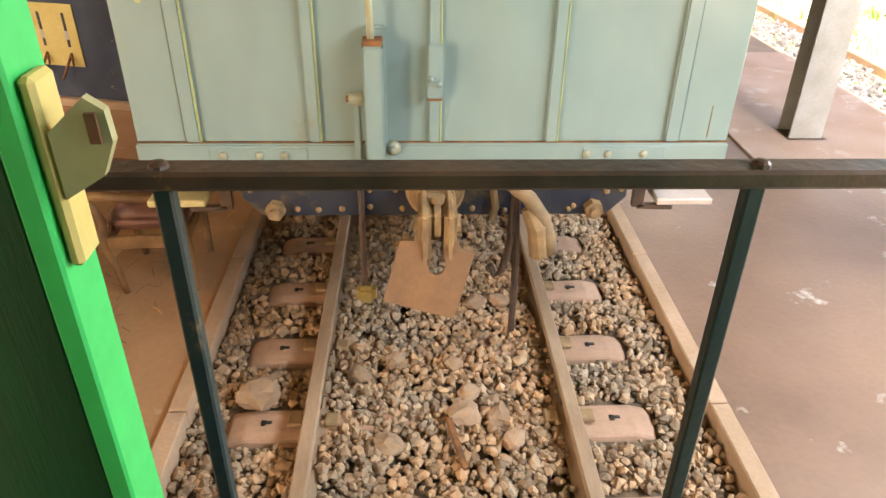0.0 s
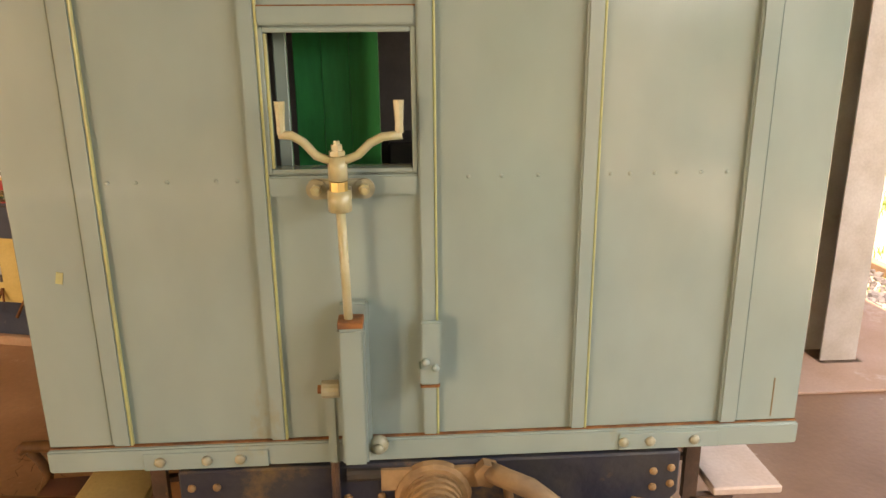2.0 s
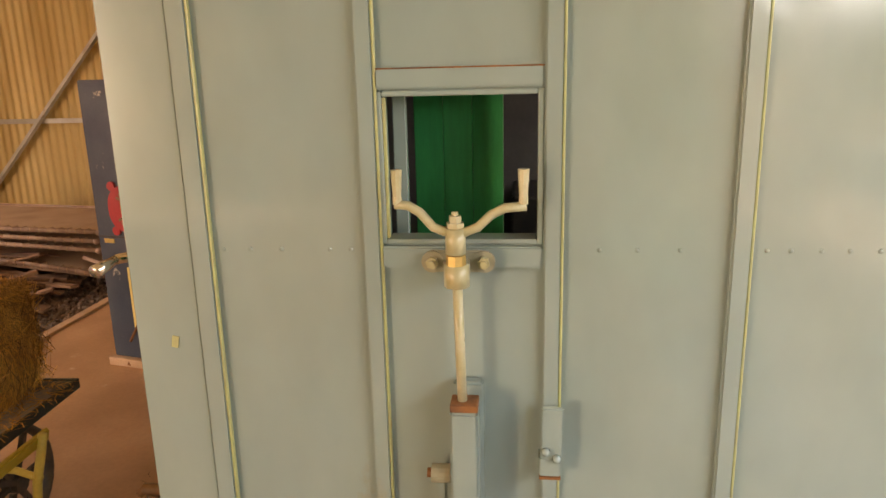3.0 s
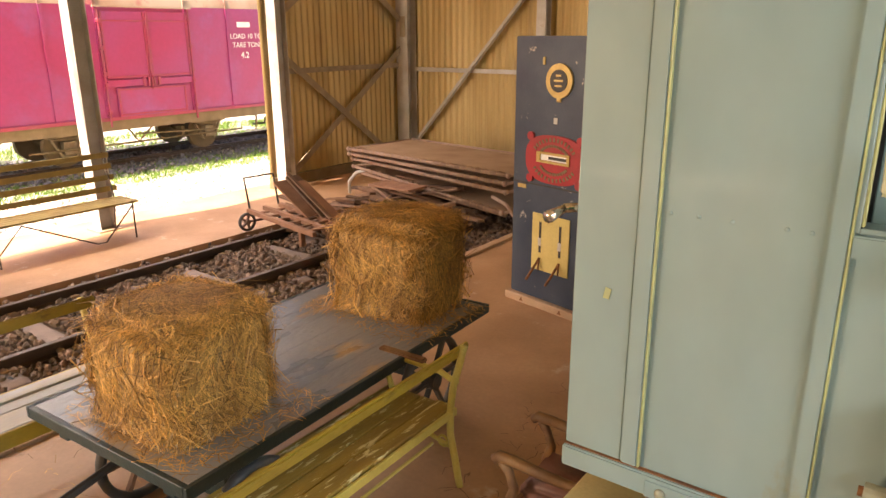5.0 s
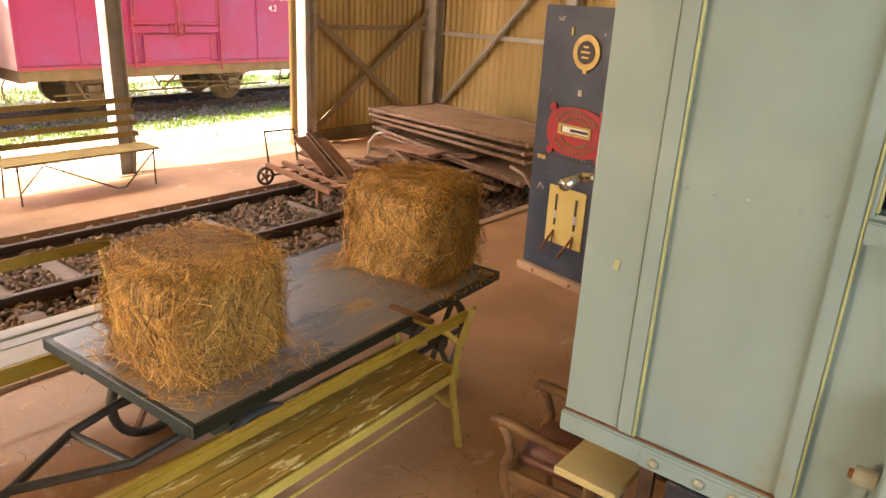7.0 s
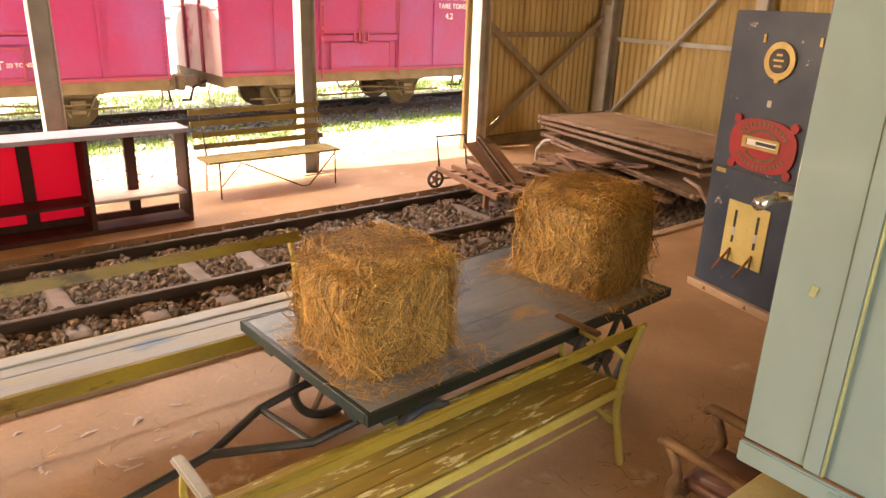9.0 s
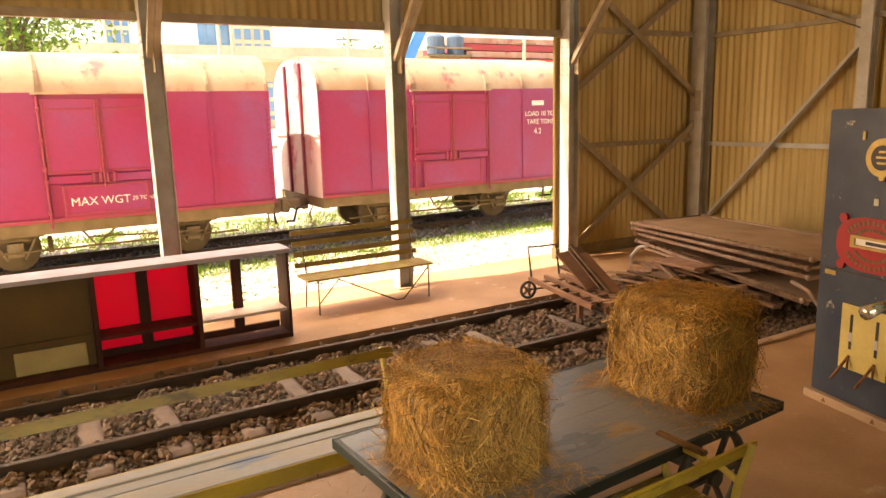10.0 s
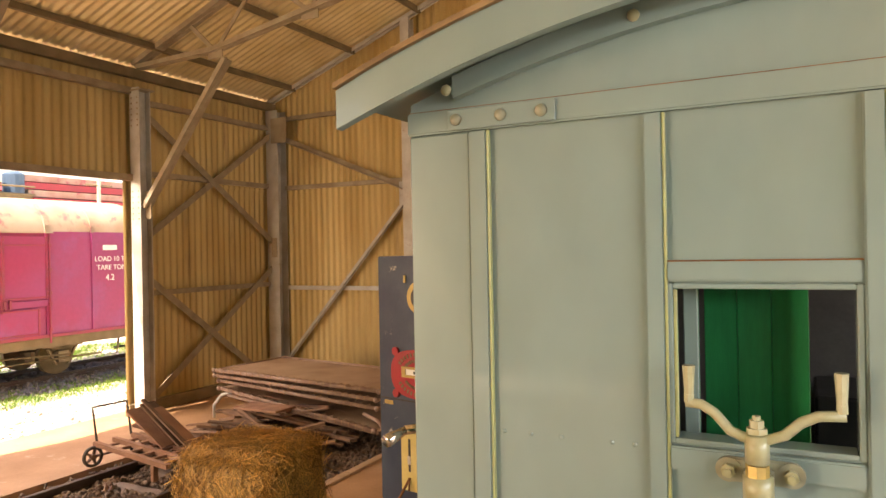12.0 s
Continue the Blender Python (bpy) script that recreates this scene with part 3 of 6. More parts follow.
def column(x, y, inward, wide=0.2):
    """A steel post with its base plate, rivets and knee brace."""
    post = thing("steel_column", "grey painted riveted steel column carrying the shed roof", "column", (x, y, FLOOR), group="shed columns")
    bm = bmesh.new()
    channel(bm, -wide / 2, wide / 2, -0.1, 0.1, 0, 4.75)
    part("shaft", bm, M_STEEL, post)
    part("base_plate", boxes((-0.16, 0.16, -0.15, 0.15, 0, 0.02), bevel=0.004), M_BRACE, post)
    bm = bmesh.new()
    for i in range(6):
        for dx in (-0.06, 0.06):
            dome(bm, (dx, -0.1, 4.2 + 0.08 * i), 0.014)
            dome(bm, (dx, -0.1, 2.85 + 0.08 * i), 0.014)
    tagged(part("rivet", bm, M_BRACE, post), kind="stuff")
    part("cap_plate", boxes((-0.17, 0.17, -0.12, 0.12, 4.70, 4.72)), M_BRACE, post)
    bm = bmesh.new()
    for dy in (-0.035, 0.035):
        angle_iron(bm, (inward * 0.12, dy, 3.0), (inward * 1.72, dy, 4.93), 0.065)
    part("knee_brace", bm, M_BRACE, post)
    part("gusset", boxes((min(inward * 0.08, inward * 0.2), max(inward * 0.08, inward * 0.2), -0.008, 0.008, 2.85, 3.25), bevel=0.003), M_BRACE, post)
    return post


for y in COLS_Y:
    column(-8.74, y, 1)
    column(2.95, y + 0.13, -1, 0.26)
corner = thing("steel_column", "grey painted steel corner column of the shed", "column", (-8.74, 11.62, FLOOR), group="shed columns")
bm = bmesh.new()
channel(bm, -0.13, 0.13, -0.12, 0.12, 0, 4.9)
part("shaft", bm, M_STEEL, corner)
part("gusset", boxes((0.0, 0.35, -0.14, -0.13, 4.3, 4.75), (-0.02, 0.1, -0.15, -0.14, 2.25, 2.6)), M_BRACE, corner)
bm = bmesh.new()
for i in range(5):
    dome(bm, (0.08, -0.14, 4.33 + 0.08 * i), 0.014)
    dome(bm, (0.05, -0.15, 2.28 + 0.07 * i), 0.014)
part("rivet", bm, M_BRACE, corner)


def girt(name, p0, p1, w=0.075, label="dusty steel angle rail fixed to the sheeting", material=None):
    bm = bmesh.new()
    angle_iron(bm, p0, p1, w)
    return structure(name, bm, material or M_BRACE, label)


# rails and cross braces of the last west bay
for i, z in enumerate((1.68, 3.45, 4.5)):
    girt("trim_girt_west", (-8.86, 8.7, z), (-8.86, 11.6, z))
for z in (4.62, 3.36):
    girt("trim_eave_west", (-8.84, -6, z), (-8.84, 8.66, z), 0.09)
bm = bmesh.new()
box(bm, -8.90, -8.80, -6, 11.7, 4.86, 5.0)
structure("trim_wallplate", bm, M_UNDER, "dark rust-brown steel wall plate under the roof edge")
bm = bmesh.new()
box(bm, -8.97, -8.87, 8.5, 11.7, FLOOR, 0.12)
structure("baseboard_west", bm, M_UNDER, "dark timber sill under the corrugated sheeting")
bm = bmesh.new()
box(bm, -8.9, 3.0, 11.72, 11.82, FLOOR, 0.10)
structure("baseboard_north", bm, M_UNDER, "dark timber sill under the gable sheeting")
brace = thing("cross_brace", "pair of dusty steel flat bars crossed over the closed bay", "brace", (-8.8, 10.1, FLOOR))
for y0, z0, y1, z1 in ((8.74, 0.10, 11.55, 2.02), (8.74, 1.97, 11.35, 0.03), (8.74, 2.52, 11.55, 4.42), (8.74, 4.38, 11.6, 2.43)):
    bm = bmesh.new()
    beam(bm, (-8.79 + (0.012 if z1 < z0 else 0), y0, z0), (-8.79 + (0.012 if z1 < z0 else 0), y1, z1), 0.014, 0.10)
    part("flat_bar", bm, M_BRACE, brace, world_space=True)
# gable framing
for z in (1.61, 3.42, 4.68):
    girt("trim_girt_north", (-8.6, 11.72, z), (2.8, 11.72, z), 0.07, material=M_STEEL if z < 2 else None)
for x in (-5.95, -3.0, 0.05):
    bm = bmesh.new()
    channel(bm, x - 0.08, x + 0.08, 11.52, 11.7, FLOOR, roof_z(x) - 0.1)
    structure("trim_gable_post", bm, M_STEEL, "grey painted steel gable post")
brace = thing("gable_brace", "grey steel angle braces running diagonally over the gable", "brace", (-7.3, 11.65, FLOOR))
for a, b in (((-8.65, 11.64, 0.25), (-6.0, 11.64, 3.15)), ((-8.6, 11.64, 4.35), (-6.0, 11.64, 3.3)), ((-3.0, 11.64, 3.15), (-5.9, 11.64, 0.3))):
    bm = bmesh.new()
    angle_iron(bm, a, b, 0.085, 0.01, (0, -1, 0))
    part("angle_bar", bm, M_STEEL if a[2] < 4 else M_BRACE, brace, world_space=True)
part("gusset", boxes((-6.16, -5.9, 11.63, 11.64, 3.05, 3.42)), M_STEEL, brace, world_space=True)


def truss(y):
    t = thing("roof_truss", "dusty riveted steel angle roof truss", "truss", (RIDGE_X, y, 4.75), group="roof trusses")
    for sgn in (-1, 1):
        def P(f, z):
            return (sgn * f, 0, z - 4.75)
        def R(f):
            return roof_z(RIDGE_X + f) - 0.09
        bm = bmesh.new()
        for dy in (-0.04, 0.04):
            angle_iron(bm, (sgn * 5.85, dy, R(5.85) - 4.75), (0, dy, R(0) - 4.75), 0.07)
        part("rafter", bm, M_BRACE, t)
        bm = bmesh.new()
        for dy in (-0.035, 0.035):
            angle_iron(bm, (sgn * 5.8, dy, 4.98 - 4.75), (sgn * 4.3, dy, 5.02 - 4.75), 0.06)
            angle_iron(bm, (sgn * 4.3, dy, 5.02 - 4.75), (0, dy, 5.75 - 4.75), 0.06)
        part("tie_bar", bm, M_BRACE, t)
        nodes = [(4.3, 5.02), (2.7, 5.29), (1.2, 5.55)]
        ups = [(4.75, R(4.75)), (3.5, R(3.5)), (2.0, R(2.0)), (0.0, R(0))]
        for (f, z), (a, b) in zip(nodes, zip(ups, ups[1:])):
            for q in (a, b):
                bm = bmesh.new()
                beam(bm, P(f, z), P(*q), 0.02, 0.055)
                part("strut", bm, M_BRACE, t)
        for f, z in nodes:
            part("gusset", boxes((sgn * f - 0.13, sgn * f + 0.13, -0.006, 0.006, z - 4.75 - 0.09, z - 4.75 + 0.09)), M_BRACE, t)
    return t


first = truss(COLS_Y[0])
for y in COLS_Y[1:]:
    copy_thing(first, pose(RIDGE_X, y, 4.75))
for f in (5.4, 4.1, 2.8, 1.5, 0.25):
    for sgn in (-1, 1):
        x = RIDGE_X + sgn * f
        bm = bmesh.new()
        beam(bm, (x, -6, roof_z(x) - 0.055), (x, 11.7, roof_z(x) - 0.055), 0.06, 0.085)
        structure("trim_purlin", bm, M_UNDER, "dark rusted steel roof purlin")
bm = bmesh.new()
for sgn in (-1, 1):
    for off in (0.0, 0.09):
        beam(bm, (RIDGE_X + sgn * 6.0, 11.68 - off, roof_z(RIDGE_X + 6.0) - 0.06), (RIDGE_X, 11.68 - off, roof_z(RIDGE_X) - 0.06), 0.02, 0.06)
structure("trim_gable_rafter", bm, M_STEEL, "pale steel rafter under the gable edge")

# ---- the pale blue-grey wagon ----
YW = 3.39
W0, W1 = -1.24, 1.21
wagon = thing("goods_brake_van", "pale blue-grey wooden railway brake van with a curved roof", "railway wagon", (0, 6.4, 0))


def wp(name, bm, material=M_WAGON, parent=None, label="", smooth=False):
    return part(name, bm, material, parent or wagon, label, smooth, True)


def roof_arc(x, peak=3.02, r=3.5):
    return peak - x * x / (2 * r)


bm = boxes((W0, -0.49, YW, YW + 0.045, 0.82, 2.70), (-0.05, W1, YW, YW + 0.045, 0.82, 2.70), (-0.49, -0.05, YW, YW + 0.045, 0.82, 1.77), (-0.49, -0.05, YW, YW + 0.045, 2.18, 2.70))
wp("end_sheet", bm)
bm = bmesh.new()
arc = [(W0 + (W1 - W0) * i / 20, roof_arc(W0 + (W1 - W0) * i / 20) - 0.08) for i in range(21)]
prism(bm, [(W0, 2.70)] + arc + [(W1, 2.70)], YW + 0.001, YW + 0.044)
wp("arched_top_sheet", bm)
for x0, x1, z0, z1 in ((-1.04, -0.98, 0.905, 2.62), (-0.542, -0.49, 0.905, 2.62), (-0.05, 0.0, 0.905, 2.62), (0.435, 0.487, 0.905, 2.62), (0.94, 1.0, 0.905, 2.62)):
    w_ = wp("upright_batten", boxes((x0, x1, YW - 0.022, YW - 0.001, z0, z1), bevel=0.006, seg=2))
    if x0 != 0.94:
        wp("chamfer", boxes((x1 - 0.004, x1 + 0.004, YW - 0.018, YW - 0.002, z0, z1), bevel=0.002), M_YEDGE, w_, "yellowed chamfer of old paint")
wp("corner_board", boxes((W0 + 0.001, -1.0405, YW - 0.012, YW - 0.001, 0.905, 2.62), bevel=0.004))
wp("corner_board", boxes((1.0005, W1 - 0.001, YW - 0.012, YW - 0.001, 0.905, 2.62), bevel=0.004))
wp("bottom_rail", boxes((W0 - 0.004, W1 + 0.004, YW - 0.030, YW - 0.001, 0.822, 0.900), bevel=0.006, seg=2))
wp("rust_line", boxes((W0, W1, YW - 0.016, YW - 0.002, 0.900, 0.9032)), M_RUST, None, "thin rusty joint above the bottom rail")
wp("top_rail", boxes((W0, W1, YW - 0.026, YW - 0.001, 2.622, 2.690), bevel=0.005, seg=2))
wp("rust_line", boxes((W0, W1, YW - 0.012, YW - 0.002, 2.690, 2.694)), M_RUST, None, "thin rusty joint above the top rail")
for z0, z1 in ((1.705, 1.765), (2.185, 2.235)):
    wp("cross_batten", boxes((-0.489, -0.051, YW - 0.020, YW - 0.001, z0, z1), bevel=0.005, seg=2))
wp("rust_line", boxes((-0.489, -0.051, YW - 0.012, YW - 0.002, 2.235, 2.239)), M_RUST)
win = wp("window_frame", boxes((-0.49, -0.474, YW - 0.012, YW + 0.07, 1.77, 2.18), (-0.066, -0.05, YW - 0.012, YW + 0.07, 1.77, 2.18),
                               (-0.474, -0.066, YW - 0.012, YW + 0.07, 1.77, 1.784), (-0.474, -0.066, YW - 0.012, YW + 0.07, 2.166, 2.18), bevel=0.003))
wp("chamfer", boxes((-0.474, -0.466, YW - 0.008, YW + 0.01, 1.786, 2.164), bevel=0.002), M_YEDGE, win, "yellowed chamfer of old paint")
wp("window_stop", boxes((-0.462, -0.425, YW + 0.071, YW + 0.10, 1.74, 2.2), bevel=0.003), M_WAGON, win)
# inside: green door leaf; dark wall and low locker colours carry the interior's dimness
for x0, x1 in ((-0.44, -0.3505), (-0.3495, -0.2605), (-0.2595, -0.165)):
    wp("inner_door_board", boxes((x0, x1, YW + 0.32, YW + 0.35, 0.9, 2.5), bevel=0.002), M_GREEN, None, "green painted inner door board")
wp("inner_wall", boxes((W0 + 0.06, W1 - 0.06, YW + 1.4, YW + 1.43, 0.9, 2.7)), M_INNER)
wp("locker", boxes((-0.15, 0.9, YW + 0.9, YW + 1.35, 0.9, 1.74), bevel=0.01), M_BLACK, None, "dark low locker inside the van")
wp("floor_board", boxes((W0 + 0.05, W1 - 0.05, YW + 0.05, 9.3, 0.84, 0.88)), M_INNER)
for x0, x1 in ((W0, W0 + 0.045), (W1 - 0.045, W1)):
    if x0 < 0:
        wp("side_wall", boxes((x0, x1, YW + 0.046, 9.3, 0.82, 2.72)))
    else:
        # gap added on the unseen side so light reaches the green inner boards
        wp("side_wall", boxes((x0, x1, YW + 0.046, 3.62, 0.82, 2.72), (x0, x1, 4.75, 9.3, 0.82, 2.72), (x0, x1, 3.62, 4.75, 2.5, 2.72)), M_WAGON, None, "side wall with an unseen gap added to let light in")
wp("end_sheet", boxes((W0, W1, 9.3, 9.345, 0.82, 2.9)))
for y in (4.0, 4.7, 5.4, 6.1, 6.8, 7.5, 8.2, 8.9):
    wp("upright_batten", boxes((W0 - 0.02, W0 - 0.001, y, y + 0.06, 0.9, 2.65), bevel=0.004))
# roof
bm = bmesh.new()
xs = [-1.375 + 2.75 * i / 28 for i in range(29)]
prism(bm, [(x, roof_arc(x) - 0.035) for x in xs] + [(x, roof_arc(x)) for x in xs[::-1]], 3.22, 9.5)
wp("roof", bm, M_WAGON, None, "curved canvas-covered roof")
bm = bmesh.new()
prism(bm, [(x, roof_arc(x) - 0.12) for x in xs] + [(x, roof_arc(x) - 0.005) for x in xs[::-1]], 3.185, 3.219)
bmesh.ops.bevel(bm, geom=bm.edges[:], offset=0.003, segments=1, affect="EDGES")
wp("fascia", bm, M_WAGON, None, "curved fascia board of the roof end")
bm = bmesh.new()
prism(bm, [(x, roof_arc(x) - 0.004) for x in xs] + [(x, roof_arc(x) + 0.012) for x in xs[::-1]], 3.17, 3.24)
wp("roof_edge", bm, M_DUSTIRON, None, "worn brown roof covering edge")
bm = bmesh.new()
prism(bm, [(x, roof_arc(x) - 0.135) for x in xs[3:-3]] + [(x, roof_arc(x) - 0.07) for x in xs[3:-3][::-1]], YW - 0.035, YW - 0.002)
arch_ = wp("arch_batten", bm)
for x in (-1.1, -0.555, 0.0, 0.555, 1.1):
    bm = bmesh.new()
    dome(bm, (x, YW - 0.035, roof_arc(x) - 0.103), 0.017)
    wp("bolt", bm, M_CREAM, arch_, smooth=True)
for x0, x1, z, xx in ((-0.945, -0.55, 0.853, (-0.893, -0.745, -0.64)), (0.60, 0.94, 0.857, (0.615, 0.705, 0.855)), (-1.10, -0.77, 2.655, (-1.07, -0.93, -0.81))):
    st = wp("strap_plate", boxes((x0, x1, YW - 0.036, YW - 0.0302 if z < 2 else YW - 0.0262, z - 0.03, z + 0.03), bevel=0.002))
    for x in xx:
        bm = bmesh.new()
        dome(bm, (x, YW - 0.036, z), 0.018)
        wp("bolt", bm, M_BOLT, st, smooth=True)
for x in (-0.95, -0.87, -0.78, -0.64, -0.58, 0.1, 0.2, 0.31, 0.53, 0.59, 0.665, 0.735, 0.81, 0.89):
    bm = bmesh.new()
    dome(bm, (x, YW, 1.752), 0.0065)
    wp("rivet", bm, M_WAGON)
bm = bmesh.new()
beam(bm, (-1.125, YW - 0.0135, 1.455), (-1.118, YW - 0.0135, 1.49), 0.02, 0.004, (0, 1, 0))
wp("paint_chip", bm, M_YEDGE)
wp("paint_crack", boxes((1.118, 1.122, YW - 0.0135, YW - 0.012, 0.92, 1.06)), M_UNDER)

# brake screw
brake = wp("brake_crank", tubes(([(-0.435, 3.30, 1.895), (-0.40, 3.30, 1.892), (-0.37, 3.298, 1.875), (-0.335, 3.297, 1.835), (-0.30, 3.296, 1.822), (-0.255, 3.296, 1.822),
                                 (-0.22, 3.297, 1.835), (-0.185, 3.298, 1.868), (-0.15, 3.30, 1.885), (-0.095, 3.30, 1.89)], 0.0125)), M_CREAM, None, "two-handled cream painted brake crank", True)
for x in (-0.428, -0.103):
    wp("handle", tubes(([(x, 3.30, 1.895), (x, 3.30, 1.915)], 0.012), ([(x, 3.30, 1.915), (x, 3.30, 1.985)], [0.011, 0.015])), M_CREAM, brake, smooth=False)
bm = bmesh.new()
tube(bm, [(-0.278, 3.296, 1.835), (-0.278, 3.296, 1.848)], 0.024, 6)
tube(bm, [(-0.278, 3.296, 1.848), (-0.278, 3.296, 1.866)], 0.017, 6)
tube(bm, [(-0.278, 3.296, 1.866), (-0.278, 3.296, 1.876)], 0.009, 8)
wp("nut", bm, M_CREAM, brake)
wp("boss", tubes(([(-0.278, 3.296, 1.765), (-0.278, 3.296, 1.83)], 0.027)), M_CREAM, brake, smooth=True)
wp("collar", tubes(([(-0.278, 3.296, 1.735), (-0.278, 3.296, 1.762)], 0.026)), M_BRASS, brake, "worn brass collar")
wp("bearing", tubes(([(-0.277, 3.300, 1.675), (-0.277, 3.300, 1.735)], 0.034)), M_CREAM, brake, smooth=True)
bm = boxes((-0.345, -0.207, 3.338, 3.352, 1.702, 1.762), (-0.31, -0.244, 3.30, 3.338, 1.70, 1.745), bevel=0.005, seg=2)
tube(bm, [(-0.345, 3.334, 1.732), (-0.345, 3.348, 1.732)], 0.03, 16)
tube(bm, [(-0.207, 3.334, 1.732), (-0.207, 3.348, 1.732)], 0.03, 16)
lug = wp("bearing_bracket", bm, M_BOLT)
for x in (-0.345, -0.207):
    bm = bmesh.new()
    tube(bm, [(x, 3.338, 1.732), (x, 3.320, 1.731)], 0.017, 6)
    tube(bm, [(x, 3.324, 1.731), (x, 3.311, 1.731)], 0.009, 8)
    wp("bolt", bm, M_CREAM, lug)
wp("brake_rod", tubes(([(-0.276, 3.302, 1.69), (-0.268, 3.302, 1.33)], 0.0135)), M_CREAM, None, "yellowed brake rod", True)
wp("guide_box", boxes((-0.302, -0.222, 3.262, 3.342, 0.868, 1.325), bevel=0.008, seg=2), M_WAGON)
wp("guide_back", boxes((-0.297, -0.212, 3.343, 3.386, 0.87, 1.38), bevel=0.008, seg=2), M_WAGON, None)
wp("guide_cap", boxes((-0.30, -0.224, 3.264, 3.34, 1.3255, 1.346), bevel=0.003), M_RUST, None, "rusted top of the guide")
lever = wp("brake_lever", boxes((-0.350, -0.318, 3.315, 3.335, 0.84, 1.10), bevel=0.006, seg=2), M_WAGON)
bm = bmesh.new()
tube(bm, [(-0.362, 3.325, 1.105), (-0.308, 3.325, 1.105)], 0.028, 14)
wp("lever_eye", bm, M_BOLT, lever)
bm = bmesh.new()
tube(bm, [(-0.375, 3.325, 1.105), (-0.3625, 3.325, 1.105)], 0.014, 8)
wp("pin", bm, M_RUST, lever)
wp("pull_rod", tubes(([(-0.335, 3.325, 0.85), (-0.335, 3.30, 0.25)], 0.014)), M_RAILIRON)
wp("rod_end", boxes((-0.375, -0.285, 3.26, 3.34, 0.16, 0.25), bevel=0.02, seg=2), M_BRASS, None, "dusty yellow rod clevis")
bm = bmesh.new()
dome(bm, (-0.195, YW - 0.03, 0.885), 0.034, h=0.03)
dome(bm, (-0.195, YW - 0.06, 0.885), 0.018, h=0.02)
wp("cap_nut", bm, M_BOLT, smooth=True)
lamp = wp("lamp_bracket", boxes((-0.054, 0.012, 3.325, 3.340, 1.155, 1.318), bevel=0.006, seg=2), M_WAGON)
wp("bracket_base", boxes((-0.058, 0.006, 3.325, 3.388, 1.105, 1.165), bevel=0.005, seg=2), M_WAGON, lamp)
wp("rust_foot", boxes((-0.056, 0.004, 3.322, 3.386, 1.098, 1.1045)), M_RUST, lamp)
for x, z in ((-0.038, 1.185), (-0.008, 1.165)):
    bm = bmesh.new()
    dome(bm, (x, 3.325, z), 0.013, h=0.018)
    wp("bolt", bm, M_WAGON, lamp, smooth=True)

# headstock, drawgear, hoses, steps
bm = bmesh.new()
prism(bm, [(-0.84, 0.818), (0.81, 0.818), (0.81, 0.66), (0.73, 0.575), (-0.76, 0.575), (-0.84, 0.66)], 3.345, 3.385)
bmesh.ops.bevel(bm, geom=bm.edges[:], offset=0.006, segments=1, affect="EDGES")
hs = wp("headstock", bm, M_NAVY, None, "chipped navy blue steel headstock with rivets")
for x, z in [(-0.80, 0.76), (-0.80, 0.70), (-0.72, 0.76), (-0.61, 0.61), (-0.52, 0.605), (-0.42, 0.61), (-0.30, 0.70), (-0.30, 0.62), (-0.19, 0.70), (-0.16, 0.61), (0.14, 0.61),
             (0.28, 0.60), (0.42, 0.61), (0.56, 0.605), (0.72, 0.75), (0.72, 0.69), (0.78, 0.76), (0.78, 0.70), (0.58, 0.62), (-0.68, 0.62)]:
    bm = bmesh.new()
    dome(bm, (x, 3.344, z), 0.014, h=0.012)
    wp("rivet", bm, M_DUSTIRON, hs)
for x in (-0.70, 0.665):
    bm = bmesh.new()
    tube(bm, [(x, 3.344, 0.615), (x, 3.30, 0.615)], 0.042, 6)
    tube(bm, [(x, 3.30, 0.615), (x, 3.27, 0.615)], 0.022, 8)
    wp("buffer_nut", bm, M_DUSTIRON, hs)
bm = bmesh.new()
tube(bm, [(-0.30, 3.3435, 0.785), (-0.19, 3.3435, 0.785)], 0.022, 10)
wp("slot_hole", bm, M_BLACK, hs)
bm = bmesh.new()
tube(bm, [(-0.02, 3.344, 0.70), (-0.02, 3.322, 0.70), (-0.02, 3.312, 0.70)], [0.128, 0.124, 0.112], 24)
box(bm, -0.19, 0.15, 3.328, 3.3438, 0.73, 0.805)
cp = wp("coupler_plate", bm, M_DUSTIRON)
bm = bmesh.new()
for i in range(5):
    tube(bm, [(-0.02, 3.325 - 0.028 * i, 0.70), (-0.02, 3.325 - 0.028 * i - 0.018, 0.70)], 0.098 - 0.004 * i, 16)
wp("spring_gaiter", bm, M_DUSTIRON, cp, smooth=False)
bm = boxes((-0.095, -0.045, 2.96, 3.20, 0.56, 0.78), (0.005, 0.055, 2.96, 3.20, 0.56, 0.78), (-0.095, 0.055, 3.10, 3.22, 0.58, 0.76), (-0.050, 0.010, 2.985, 3.15, 0.66, 0.772), bevel=0.018, seg=3)
wp("coupler_head", bm, M_DUSTIRON, cp, "dust-covered cast coupler jaw")
bm = bmesh.new()
tube(bm, [(-0.11, 3.04, 0.70), (0.07, 3.04, 0.70)], 0.04, 12)
tube(bm, [(-0.02, 3.10, 0.79), (-0.02, 3.10, 0.76)], 0.03, 10)
wp("coupler_pin", bm, M_DUSTIRON, cp)
wp("coupler_lug", boxes((-0.19, -0.10, 3.06, 3.16, 0.50, 0.60), bevel=0.03, seg=3), M_DUSTIRON, cp)
wp("coupler_lug", boxes((0.06, 0.14, 3.06, 3.14, 0.50, 0.58), bevel=0.03, seg=3), M_DUSTIRON, cp)
bm = bmesh.new()
